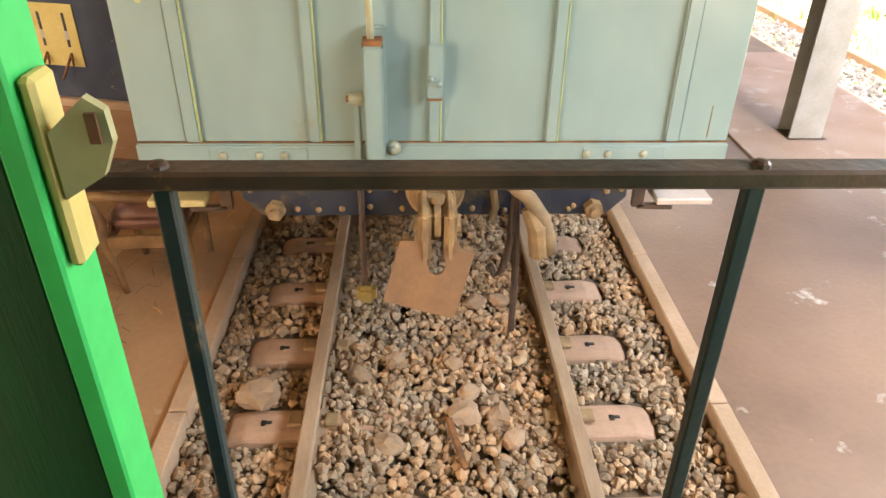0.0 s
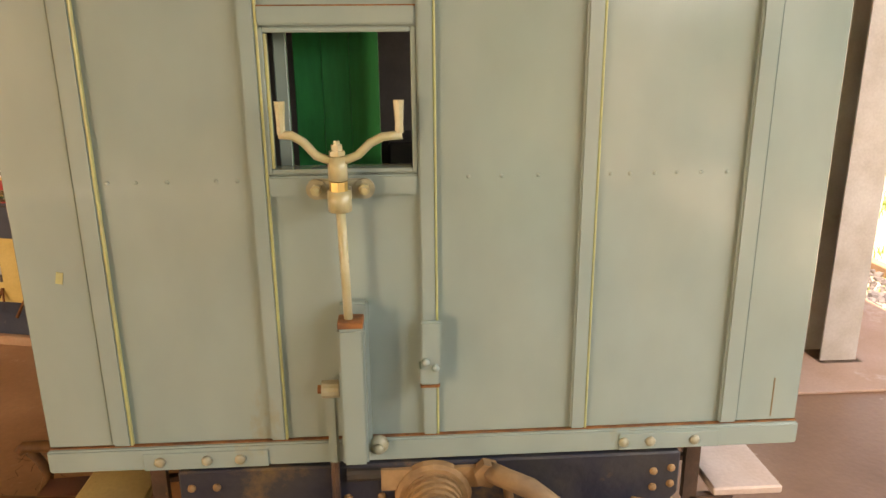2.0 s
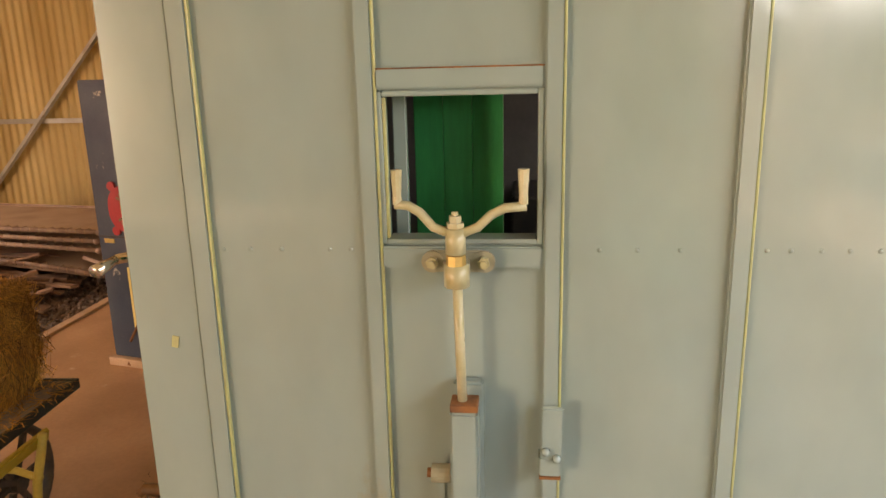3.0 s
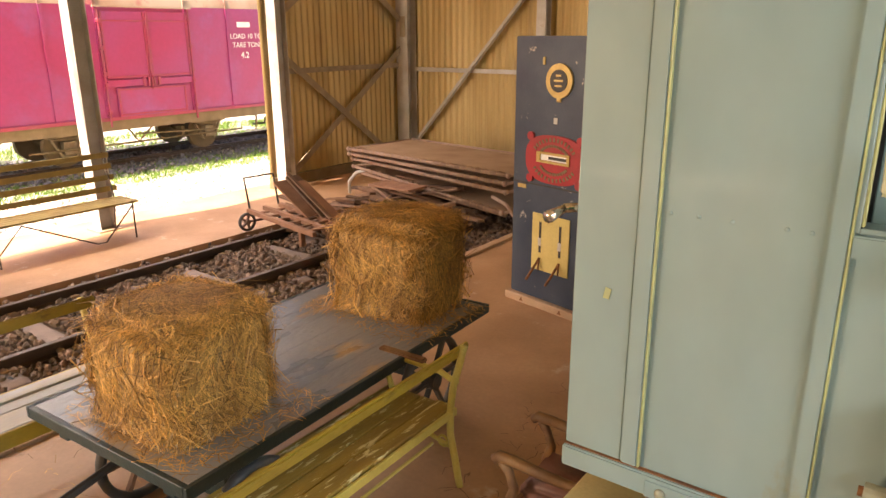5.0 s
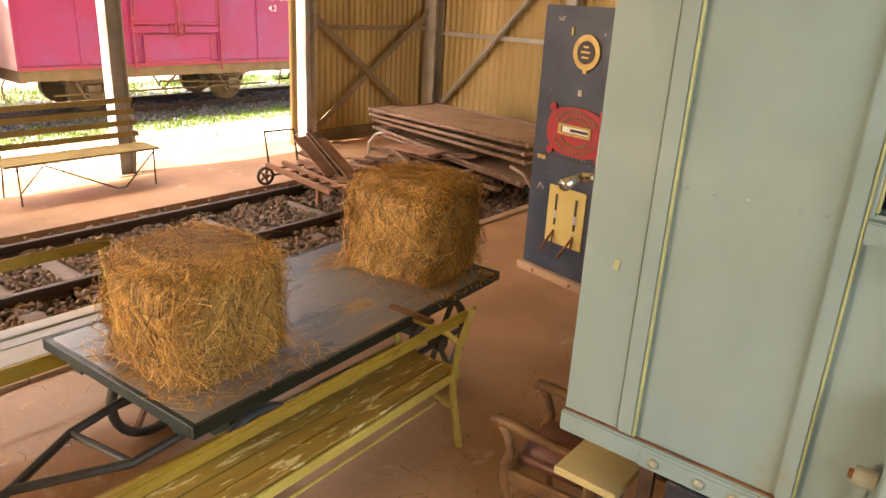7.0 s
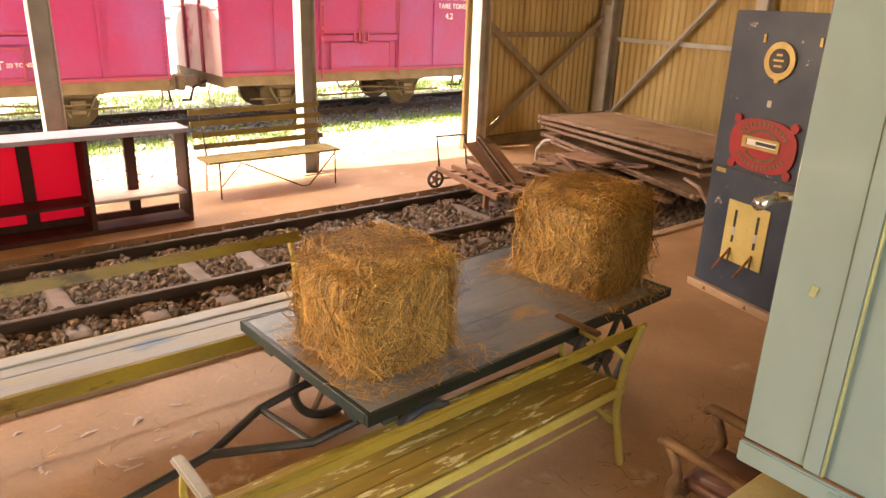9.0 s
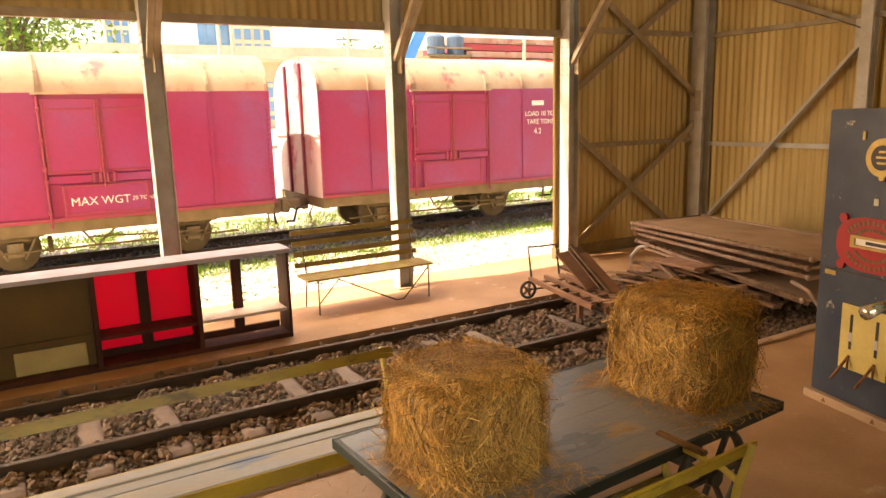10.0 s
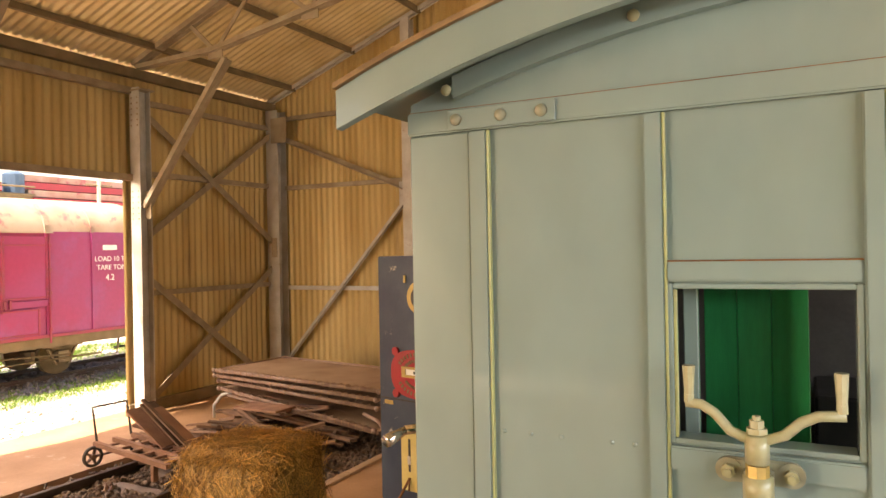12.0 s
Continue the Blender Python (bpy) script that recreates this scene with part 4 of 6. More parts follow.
slot_ = [(0.012 * math.cos(q) * 3 - 0.026, 0.055 + 0.036 * math.sin(q)) for q in (0.0, -0.6, -1.2, -1.8, -2.4, -math.pi)]
prism(bm, [(-0.235, -0.085), (-0.10, -0.125), (0.045, -0.165), (0.125, 0.105), (0.065, 0.125), (0.05, 0.19), (0.012, 0.20)] + slot_ + [(-0.064, 0.20), (-0.10, 0.205), (-0.112, 0.16), (-0.165, 0.16)], -0.012, 0.012)
bmesh.ops.transform(bm, matrix=Matrix.Translation((0, 2.955, 0.50)) @ Matrix.Rotation(radians(-14), 4, "X"), verts=bm.verts)
wp("drop_plate", bm, M_DROP, cp, "rusty brown hanging coupler plate with a notch")
hose = wp("brake_hose", tubes(([(0.16, 3.335, 0.785), (0.20, 3.27, 0.80), (0.28, 3.22, 0.79), (0.36, 3.20, 0.73), (0.42, 3.20, 0.64), (0.455, 3.20, 0.54), (0.47, 3.20, 0.47)], 0.034)), M_RUBBER, None, "dust-caked brown brake hose", True)
bm = bmesh.new()
tube(bm, [(0.155, 3.342, 0.785), (0.155, 3.30, 0.785)], 0.045, 6)
wp("hose_nut", bm, M_DUSTIRON, hose)
bm = bmesh.new()
tube(bm, [(0.425, 3.205, 0.46), (0.40, 3.19, 0.60), (0.36, 3.21, 0.68)], [0.045, 0.042, 0.03], 10)
wp("hose_coupling", bm, M_DUSTIRON, hose)
for pts in (((0.22, 3.30, 0.74), (0.235, 3.29, 0.64), (0.22, 3.29, 0.58)), ((0.31, 3.28, 0.72), (0.30, 3.24, 0.5), (0.27, 3.23, 0.36), (0.24, 3.24, 0.33), (0.22, 3.25, 0.38)), ((0.32, 3.27, 0.70), (0.335, 3.25, 0.3), (0.335, 3.25, 0.02))):
    wp("hanging_pipe", tubes((pts, 0.016)), M_RAILIRON if len(pts) != 3 or pts[0][0] > 0.3 else M_DUSTIRON, hose)
for x0, x1, xb, m_, lb in ((-1.285, -1.03, -0.94, M_PLANK, "pale yellow wooden footboard"), (0.985, 1.24, 0.90, M_PLANK2, "chalky worn wooden footboard")):
    b_ = wp("footboard", boxes((x0, x1, 3.44, 3.78, 0.568, 0.60), bevel=0.006), m_, None, lb)
    s_ = 1 if xb > 0 else -1
    for y in (3.46, 3.72):
        bm = bmesh.new()
        beam(bm, (xb, y, 0.82), (xb, y, 0.56), 0.03, 0.05)
        beam(bm, (xb, y, 0.56), (xb + s_ * 0.16, y, 0.555), 0.03, 0.02)
        wp("step_bracket", bm, M_RAILIRON, b_)
for x in (-0.62, 0.60):
    wp("sole_bar", boxes((x - 0.05, x + 0.05, 3.4, 9.2, 0.58, 0.815)), M_UNDER)
WHEEL_X = (-0.56, 0.56)
for y in (4.8, 8.0):
    for x in WHEEL_X:
        bm = bmesh.new()
        tube(bm, [(x - 0.06, y, 0.40), (x + 0.06, y, 0.40)], 0.40, 28)
        tube(bm, [(x - 0.075 * (1 if x > 0 else -1), y, 0.40), (x - 0.05 * (1 if x > 0 else -1), y, 0.40)], 0.43, 28)
        wp("wheel", bm, M_UNDER)
    wp("axle", tubes(([(-0.7, y, 0.40), (0.7, y, 0.40)], 0.06)), M_UNDER)
hd = wp("door_handle", tubes(([(W0 - 0.01, 3.50, 1.70), (W0 - 0.06, 3.49, 1.70), (W0 - 0.085, 3.46, 1.70)], 0.016), ([(W0 - 0.085, 3.46, 1.70), (W0 - 0.09, 3.36, 1.69)], [0.013, 0.022])), M_CHROME, None, "polished steel door lever", True)


# ---- the coach that the camera leaves ----
coach = thing("coach_balcony", "open iron-railed balcony end of a green coach", "railway coach", (0, 0.4, 0))


def cpz(name, bm, material, parent=None, label=""):
    return part(name, bm, material, parent or coach, label, False, True)


rail_ = cpz("top_rail", boxes((-0.56, 1.1, 1.325, 1.365, 1.682, 1.705), bevel=0.004), M_RAILIRON, None, "worn dark iron balcony rail with yellow paint scraps")
for x in (-0.385, 0.285):
    cpz("rail_post", boxes((x - 0.011, x + 0.011, 1.335, 1.357, 0.72, 1.683), bevel=0.003), M_CARTEDGE)
    bm = bmesh.new()
    dome(bm, (x, 1.342, 1.705), 0.012, (0, 0, 1))
    cpz("bolt", bm, M_RAILIRON, rail_)
cpz("balcony_floor", boxes((-1.2, 1.2, 0.2, 1.30, 0.66, 0.72), bevel=0.01), M_UNDER)
cpz("buffer_beam", boxes((-0.9, 0.9, 1.22, 1.30, 0.45, 0.66), bevel=0.01), M_RAILIRON)
bm = bmesh.new()
tube(bm, [(-0.24, 1.62, 0.62), (-0.06, 1.62, 0.62)], 0.03, 10)
tube(bm, [(0.02, 1.62, 0.62), (0.14, 1.62, 0.62)], 0.03, 10)
box(bm, -0.1, 0.06, 1.3, 1.62, 0.55, 0.68)
cpz("coupler", bm, M_RAILIRON)
dr_ = cpz("door_leaf", boxes((-1.05, -0.3285, 0.985, 1.02, 0.74, 2.65), bevel=0.003), M_GREEN_SHADED, None, "green door leaf standing open, its shade put into the colour")
cpz("door_edge", boxes((-0.328, -0.312, 0.980, 1.024, 0.74, 2.65), bevel=0.002), M_GREEN_LIT, dr_, "green door edge, light caught on it put into the colour")
cpz("lock_block", boxes((-0.3115, -0.302, 0.985, 1.012, 1.80, 1.915), bevel=0.003), M_YPLATE, dr_, "bare worn timber lock block")
bm = bmesh.new()
prism(bm, [(-0.3015, 1.845), (-0.277, 1.86), (-0.268, 1.88), (-0.269, 1.898), (-0.279, 1.905), (-0.3015, 1.885)], 0.985, 0.992)
cpz("latch_plate", bm, M_CREAM, None, "cream painted latch plate")
cpz("keyhole", boxes((-0.279, -0.273, 0.982, 0.9845, 1.88, 1.897)), M_RUST)
cpz("end_wall", boxes((-1.2, -0.42, 0.2, 0.26, 0.72, 2.8), (0.42, 1.2, 0.2, 0.26, 0.72, 2.8), (-0.42, 0.42, 0.2, 0.26, 2.6, 2.8)), M_GREEN)
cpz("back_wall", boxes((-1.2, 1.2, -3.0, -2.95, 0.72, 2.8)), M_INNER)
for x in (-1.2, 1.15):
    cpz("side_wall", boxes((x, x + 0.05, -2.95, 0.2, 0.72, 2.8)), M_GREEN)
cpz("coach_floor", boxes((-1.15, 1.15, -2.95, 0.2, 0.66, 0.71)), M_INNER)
bm = bmesh.new()
xs2 = [-1.3 + 2.6 * i / 20 for i in range(21)]
prism(bm, [(x, 3.05 - x * x / 7) for x in xs2] + [(x, 3.09 - x * x / 7) for x in xs2[::-1]], -3.05, 0.45)
cpz("roof", bm, M_WAGON)

# ---- platform weighing machine ----
scl = thing("weighing_machine", "tall navy blue iron weighing machine with red maker's plate", "weighing machine", (-3.445, 6.65, FLOOR), rz=-13)
SW, SH, SD = 1.00, 2.28, 0.42
part("cabinet", boxes((0, SW, 0, SD, 0.07, SH), bevel=0.008, seg=2), M_SCALE, scl)
part("base_plinth", boxes((-0.03, SW + 0.03, -0.05, SD + 0.03, 0, 0.07), bevel=0.008), M_KERB, scl, "dusty base plinth")
for x in (0.18, 0.62):
    bm = bmesh.new()
    prism(bm, [(x - 0.02, 0.02), (x + 0.02, 0.02), (x, 0.055)], -0.053, -0.05)
    part("base_lug", bm, M_RUST, scl)
bm = bmesh.new()
tube(bm, [(0.49, -0.02, 1.94), (0.49, -0.002, 1.94)], 0.135, 28)
disc = part("round_plate", bm, M_BRASS, scl, "round brass certificate plate")
bm = bmesh.new()
tube(bm, [(0.49, -0.026, 1.94), (0.49, -0.021, 1.94)], 0.088, 28)
part("plate_face", bm, M_BLACK, disc)
for i, w in enumerate((0.05, 0.09, 0.07)):
    part("lettering", boxes((0.49 - w / 2, 0.49 + w / 2, -0.029, -0.0265, 1.975 - 0.04 * i, 1.99 - 0.04 * i)), M_BRASS, disc, "unreadable small lettering")
part("plate_tab", boxes((0.465, 0.515, -0.018, -0.002, 1.775, 1.825), bevel=0.008), M_BRASS, disc)
bm = bmesh.new()
out = []
for i in range(40):
    a = 2 * math.pi * i / 40
    rx, rz = 0.31, 0.20
    x, z = rx * math.copysign(abs(math.cos(a)) ** 0.75, math.cos(a)), rz * math.copysign(abs(math.sin(a)) ** 0.75, math.sin(a))
    out.append((0.47 + x, 1.31 + z))
prism(bm, out, -0.022, -0.002)
for sx in (-1, 1):
    for sz in (-1, 1):
        tube(bm, [(0.47 + sx * 0.262, -0.022, 1.31 + sz * 0.175), (0.47 + sx * 0.262, -0.002, 1.31 + sz * 0.175)], 0.036, 14)
plate = part("maker_plate", bm, M_REDPLATE, scl, "red oval cast maker's plate with scroll corners")
for a0, a1, r, w in ((150, 30, 0.165, 0.016), (-150, -30, 0.165, 0.016), (145, 35, 0.115, 0.012), (-145, -35, 0.115, 0.012)):
    n = 13
    bm = bmesh.new()
    for i in range(n):
        a = radians(a0 + (a1 - a0) * i / (n - 1))
        box(bm, -0.009, 0.009, -0.004, 0, -w, w, Matrix.Translation((0.47 + 1.42 * r * math.cos(a), -0.0222, 1.31 + r * math.sin(a))) @ Matrix.Rotation(-(a - math.pi / 2) if a0 > 0 else -(a + math.pi / 2), 4, "Y"))
    part("lettering", bm, M_UNDER, plate, "raised dark lettering of a maker's name")
part("beam_frame", boxes((0.290, 0.640, -0.034, -0.0225, 1.28, 1.30), (0.290, 0.640, -0.034, -0.0225, 1.35, 1.37), (0.290, 0.330, -0.034, -0.0225, 1.30, 1.35), (0.610, 0.640, -0.034, -0.0225, 1.30, 1.35), bevel=0.002), M_BRASS, plate)
part("beam_window", boxes((0.332, 0.608, -0.0245, -0.0225, 1.302, 1.348)), M_WHITE, plate)
part("beam_pointer", boxes((0.420, 0.605, -0.029, -0.025, 1.313, 1.337)), M_BLACK, plate)
lvp = part("lever_plate", boxes((0.25, 0.66, -0.012, -0.002, 0.34, 0.84), bevel=0.003), M_YPLATE, scl, "cream lever plate with two slots")
for x in (0.345, 0.565):
    part("slot", boxes((x - 0.012, x + 0.012, -0.0145, -0.0122, 0.50, 0.77)), M_BLACK, lvp)
    part("slot_notch", boxes((x - 0.02, x + 0.014, -0.016, -0.0147, 0.56, 0.63)), M_STEEL, lvp)
    part("lever", tubes(([(x, -0.012, 0.45), (x - 0.02, -0.07, 0.36), (x - 0.06, -0.11, 0.26)], 0.011), ([(x, -0.02, 0.44), (x + 0.03, -0.06, 0.36)], 0.008)), M_RUST, scl, "rusty hand lever")
for x in (0.32, 0.80):
    part("small_catch", boxes((x - 0.012, x + 0.012, -0.012, -0.002, 2.06, 2.12), bevel=0.002), M_BRASS, scl)
part("keyhole_plate", boxes((0.44, 0.48, -0.008, -0.002, 1.60, 1.65), bevel=0.002), M_STEEL, scl)

part("panel_joint", boxes((0.0, SW, -0.0035, -0.001, 1.075, 1.087)), M_BLACK, scl)
part("stamped_tag", boxes((0.06, 0.16, -0.006, -0.001, 1.03, 1.065), bevel=0.002), M_BRASS, scl, "small dull brass tag")

# ---- luggage cart ----
cart = thing("luggage_cart", "flat dark wooden platform luggage cart on iron wheels", "cart", (-3.062, 3.752, FLOOR), rz=3.3)
CW, CL, CZ = 1.10, 2.27, 0.67
for i in range(6):
    x0 = -CW / 2 + CW * i / 6
    part("deck_plank", boxes((x0 + 0.0005, x0 + CW / 6 - 0.0005, -CL / 2 + 0.03, CL / 2 - 0.03, CZ - 0.045, CZ), bevel=0.0012), M_DECK, cart)
for x in (-CW / 2 - 0.012, CW / 2 + 0.012):
    part("edge_strip", boxes((x - 0.012, x + 0.012, -CL / 2, CL / 2, CZ - 0.055, CZ + 0.002), bevel=0.003), M_CARTEDGE, cart)
for y in (-CL / 2 + 0.014, CL / 2 - 0.014):
    part("edge_strip", boxes((-CW / 2, CW / 2, y - 0.014, y + 0.014, CZ - 0.055, CZ + 0.002), bevel=0.003), M_CARTEDGE, cart)
for x in (-0.38, 0.38):
    part("frame_beam", boxes((x - 0.035, x + 0.035, -CL / 2 + 0.05, CL / 2 - 0.05, CZ - 0.13, CZ - 0.056)), M_CARTEDGE, cart)


def spoked(parent, c, r, rim, hub, n, wide, tyre_mat, mid_mat):
    bm = bmesh.new()
    tube(bm, [(c[0], c[1] + (r - rim / 2) * math.cos(a), c[2] + (r - rim / 2) * math.sin(a)) for a in (2 * math.pi * k / 28 for k in range(28))], rim / 2, 8, True)
    for v in bm.verts:
        v.co.x = c[0] + (v.co.x - c[0]) * wide / rim
    wheel = part("wheel", bm, tyre_mat, parent, "", True)
    bm = bmesh.new()
    tube(bm, [(c[0] - wide * 0.7, c[1], c[2]), (c[0] + wide * 0.7, c[1], c[2])], hub, 12)
    part("hub", bm, mid_mat, wheel)
    for k in range(n):
        a = 2 * math.pi * k / n
        bm = bmesh.new()
        beam(bm, (c[0], c[1] + hub * math.cos(a), c[2] + hub * math.sin(a)), (c[0], c[1] + (r - rim) * math.cos(a), c[2] + (r - rim) * math.sin(a)), 0.022, 0.028, (1, 0, 0))
        part("spoke", bm, mid_mat, wheel)


for y, r, xx in ((0.68, 0.30, 0.44), (-0.70, 0.25, 0.42)):
    for sx in (-1, 1):
        spoked(cart, (sx * xx, y, r), r, 0.05, 0.05, 6, 0.06, M_TYRE, M_TYRE if y > 0 else M_WHEELRED)
    part("axle", tubes(([(-xx, y, r), (xx, y, r)], 0.022)), M_BLACK, cart)
    part("axle_block", boxes((-0.3, 0.3, y - 0.06, y + 0.06, r + 0.02, CZ - 0.131)), M_CARTEDGE, cart)
bar = part("draw_bar", tubes(([(-0.10, -0.9, 0.50), (-0.06, -1.3, 0.46), (0.10, -1.62, 0.44)], 0.02), ([(0.34, -0.9, 0.50), (0.32, -1.25, 0.46), (0.10, -1.62, 0.44)], 0.02),
                             ([(0.10, -1.62, 0.44), (0.22, -2.4, 0.40)], 0.02), ([(-0.06, -1.3, 0.46), (0.32, -1.25, 0.46)], 0.016)), M_BLACK, cart, "black iron drawbar")


# ---- straw bales ----
def bale(at, rz, size, seed, label):
    r = np.random.default_rng(seed)
    ob = thing("straw_bale", label, "straw bale", at, rz, group="straw bales")
    sx, sy, sz = size
    bm = bmesh.new()
    bmesh.ops.create_cube(bm, size=1)
    bmesh.ops.subdivide_edges(bm, edges=bm.edges[:], cuts=13, use_grid_fill=True)
    for v in bm.verts:
        p = v.co * 2
        q = Vector((p.x, p.y, p.z))
        ln = (abs(q.x) ** 3.6 + abs(q.y) ** 3.6 + abs(q.z) ** 3.6) ** (1 / 3.6)
        q /= max(ln, 0.001)
        wob = 0.95 + 0.13 * noise.noise(q * 2.6 + Vector((seed, 0, 0))) + 0.09 * noise.noise(q * 7.0 + Vector((0, seed, 0)))
        v.co = Vector((q.x * sx / 2 * wob, q.y * sy / 2 * wob, sz / 2 + q.z * sz / 2 * (wob if q.z > 0 else 1)))
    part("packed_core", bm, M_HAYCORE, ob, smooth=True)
    n = 33000
    u = r.uniform(-1, 1, (n, 3))
    face = r.integers(0, 6, n)
    face = np.where(face == 4, 5, face)
    for k in range(3):
        u[face == 2 * k, k], u[face == 2 * k + 1, k] = -1, 1
    nrm = np.zeros((n, 3))
    for k in range(3):
        nrm[face == 2 * k, k], nrm[face == 2 * k + 1, k] = -1, 1
    ln = (np.abs(u) ** 3.6).sum(1) ** (1 / 3.6)
    p = u / ln[:, None] * np.array([sx / 2, sy / 2, sz / 2]) * (1.0 + r.uniform(-0.03, 0.06, (n, 1)))
    tuft = np.sin(9 * u[:, 0] + seed) * np.sin(8 * u[:, 1] + 2 * seed) * np.sin(6 * u[:, 2] + seed)
    p *= (1 + 0.05 * tuft)[:, None]
    hub = p[r.integers(0, n, 520)]
    near = hub[np.array([np.argmin(((hub - q) ** 2).sum(1)) for q in p])]
    p += (near - p) * r.uniform(0.0, 0.45, (n, 1))
    p[:, 2] += sz / 2
    d = r.normal(0, 1, (n, 3))
    lean = np.stack([np.sin(7 * u[:, 1] + 5 * u[:, 2] + seed), np.sin(6 * u[:, 0] + 4 * u[:, 2] + seed), np.full(n, -1.6)], 1)
    d += lean * np.where(np.abs(nrm[:, 2]) < 0.5, 1.35, 0.35)[:, None]
    d -= nrm * (d * nrm).sum(1)[:, None] * 0.93
    d /= np.linalg.norm(d, axis=1)[:, None]
    length = np.where(r.uniform(0, 1, n) < 0.12, r.uniform(0.25, 0.42, n), r.uniform(0.09, 0.27, n))
    wide = np.cross(d, nrm + r.normal(0, 0.3, (n, 3)))
    wide /= np.maximum(np.linalg.norm(wide, axis=1), 1e-4)[:, None]
    wide *= r.uniform(0.0009, 0.0023, n)[:, None]
    side = np.cross(nrm, d)
    k1, k2 = r.uniform(-0.28, 0.28, (2, n))
    out = nrm * (r.uniform(0.0, 0.05, n) ** 1.5 * length / 0.1)[:, None]
    pts = [p - d * length[:, None] / 2,
           p - d * length[:, None] / 6 + side * (k1 * length)[:, None] + out + nrm * 0.006,
           p + d * length[:, None] / 6 + side * (k2 * length)[:, None] + out * 1.3 + nrm * 0.006,
           p + d * length[:, None] / 2 - np.array([0, 0, 0.02]) * r.uniform(0, 1, (n, 1))]
    v = np.stack([q + e for q in pts for e in (-wide, wide)], 1)
    low = np.clip(0.10 - v[..., 2], 0, 0.2)
    v[..., :2] *= (1 + low * r.uniform(0, 1.9, (n, 1)))[..., None]
    v[..., 2] = np.clip(v[..., 2], 0.004 + 0.02 * r.uniform(0, 1, (n, 1)) ** 3, sz * (0.985 + 0.09 * r.uniform(0, 1, (n, 1)) ** 2))
    f0 = np.array([(0, 1, 3, 2), (2, 3, 5, 4), (4, 5, 7, 6)])
    f = (f0[None] + (np.arange(n) * 8)[:, None, None]).reshape(-1, 4)
    me = bpy.data.meshes.new("loose_straw")
    me.from_pydata(v.reshape(-1, 3).tolist(), [], f.tolist())
    me.materials.append(M_HAY)
    st = new("loose_straw", me)
    st.parent = ob
    tagged(st, "tangle of loose golden stalks", kind="stuff")
    return ob


bale((-2.955, 3.03, CZ + FLOOR), 4, (0.54, 0.53, 0.51), 3, "loose golden-brown straw bale on the front of the cart deck")
bale((-3.03, 4.62, CZ + FLOOR), 8, (0.60, 0.56, 0.57), 8, "loose golden-brown straw bale at the wheel end of the cart deck")


def strands(name, x0, x1, y0, y1, n, z, label, seed, material=None, wide=0.0018):
    r = np.random.default_rng(seed)
    p = np.stack([r.uniform(x0, x1, n), r.uniform(y0, y1, n), np.full(n, z)], 1)
    a = r.uniform(0, np.pi * 2, n)
    L = r.uniform(0.03, 0.12, n)
    d = np.stack([np.cos(a), np.sin(a), np.zeros(n)], 1) * L[:, None]
    w = np.stack([-np.sin(a), np.cos(a), np.zeros(n)], 1) * wide
    k = np.stack([-np.sin(a), np.cos(a), np.zeros(n)], 1) * (r.uniform(-0.25, 0.25, n) * L)[:, None]
    up = np.array([0, 0, 0.004])
    v = np.stack([p - d / 2 - w, p - d / 2 + w, p + k - w + up, p + k + w + up, p + d / 2 - w, p + d / 2 + w], 1)
    f = (np.array([(0, 1, 3, 2), (2, 3, 5, 4)])[None] + (np.arange(n) * 6)[:, None, None]).reshape(-1, 4)
    me = bpy.data.meshes.new(name)
    me.from_pydata(v.reshape(-1, 3).tolist(), [], f.tolist())
    me.materials.append(material or M_HAY)
    return tagged(new(name, me), label, "straw", kind="stuff")


strands("fallen_straw", -3.4, -2.48, 2.66, 3.45, 900, CZ + FLOOR + 0.006, "loose straw fallen on the cart deck", 5)
strands("fallen_straw_far", -3.5, -2.5, 4.15, 4.85, 700, CZ + FLOOR + 0.006, "loose straw fallen on the cart deck", 6)
strands("floor_straw", -4.4, -2.2, 1.0, 3.2, 260, FLOOR + 0.004, "scattered straw on the concrete floor", 7)
strands("floor_straw_path", -1.9, -1.2, 1.2, 6.0, 70, FLOOR + 0.004, "thin dry leaves and straw on the concrete floor", 12)
strands("floor_litter", -2.3, -1.4, 2.8, 5.4, 170, FLOOR + 0.004, "scattered dark litter on the concrete floor", 9, M_TIMBER)
strands("dry_leaves", -4.35, -2.3, 0.7, 2.7, 60, FLOOR + 0.004, "pale dry leaf scraps on the concrete floor", 41, M_PLANK2, 0.008)


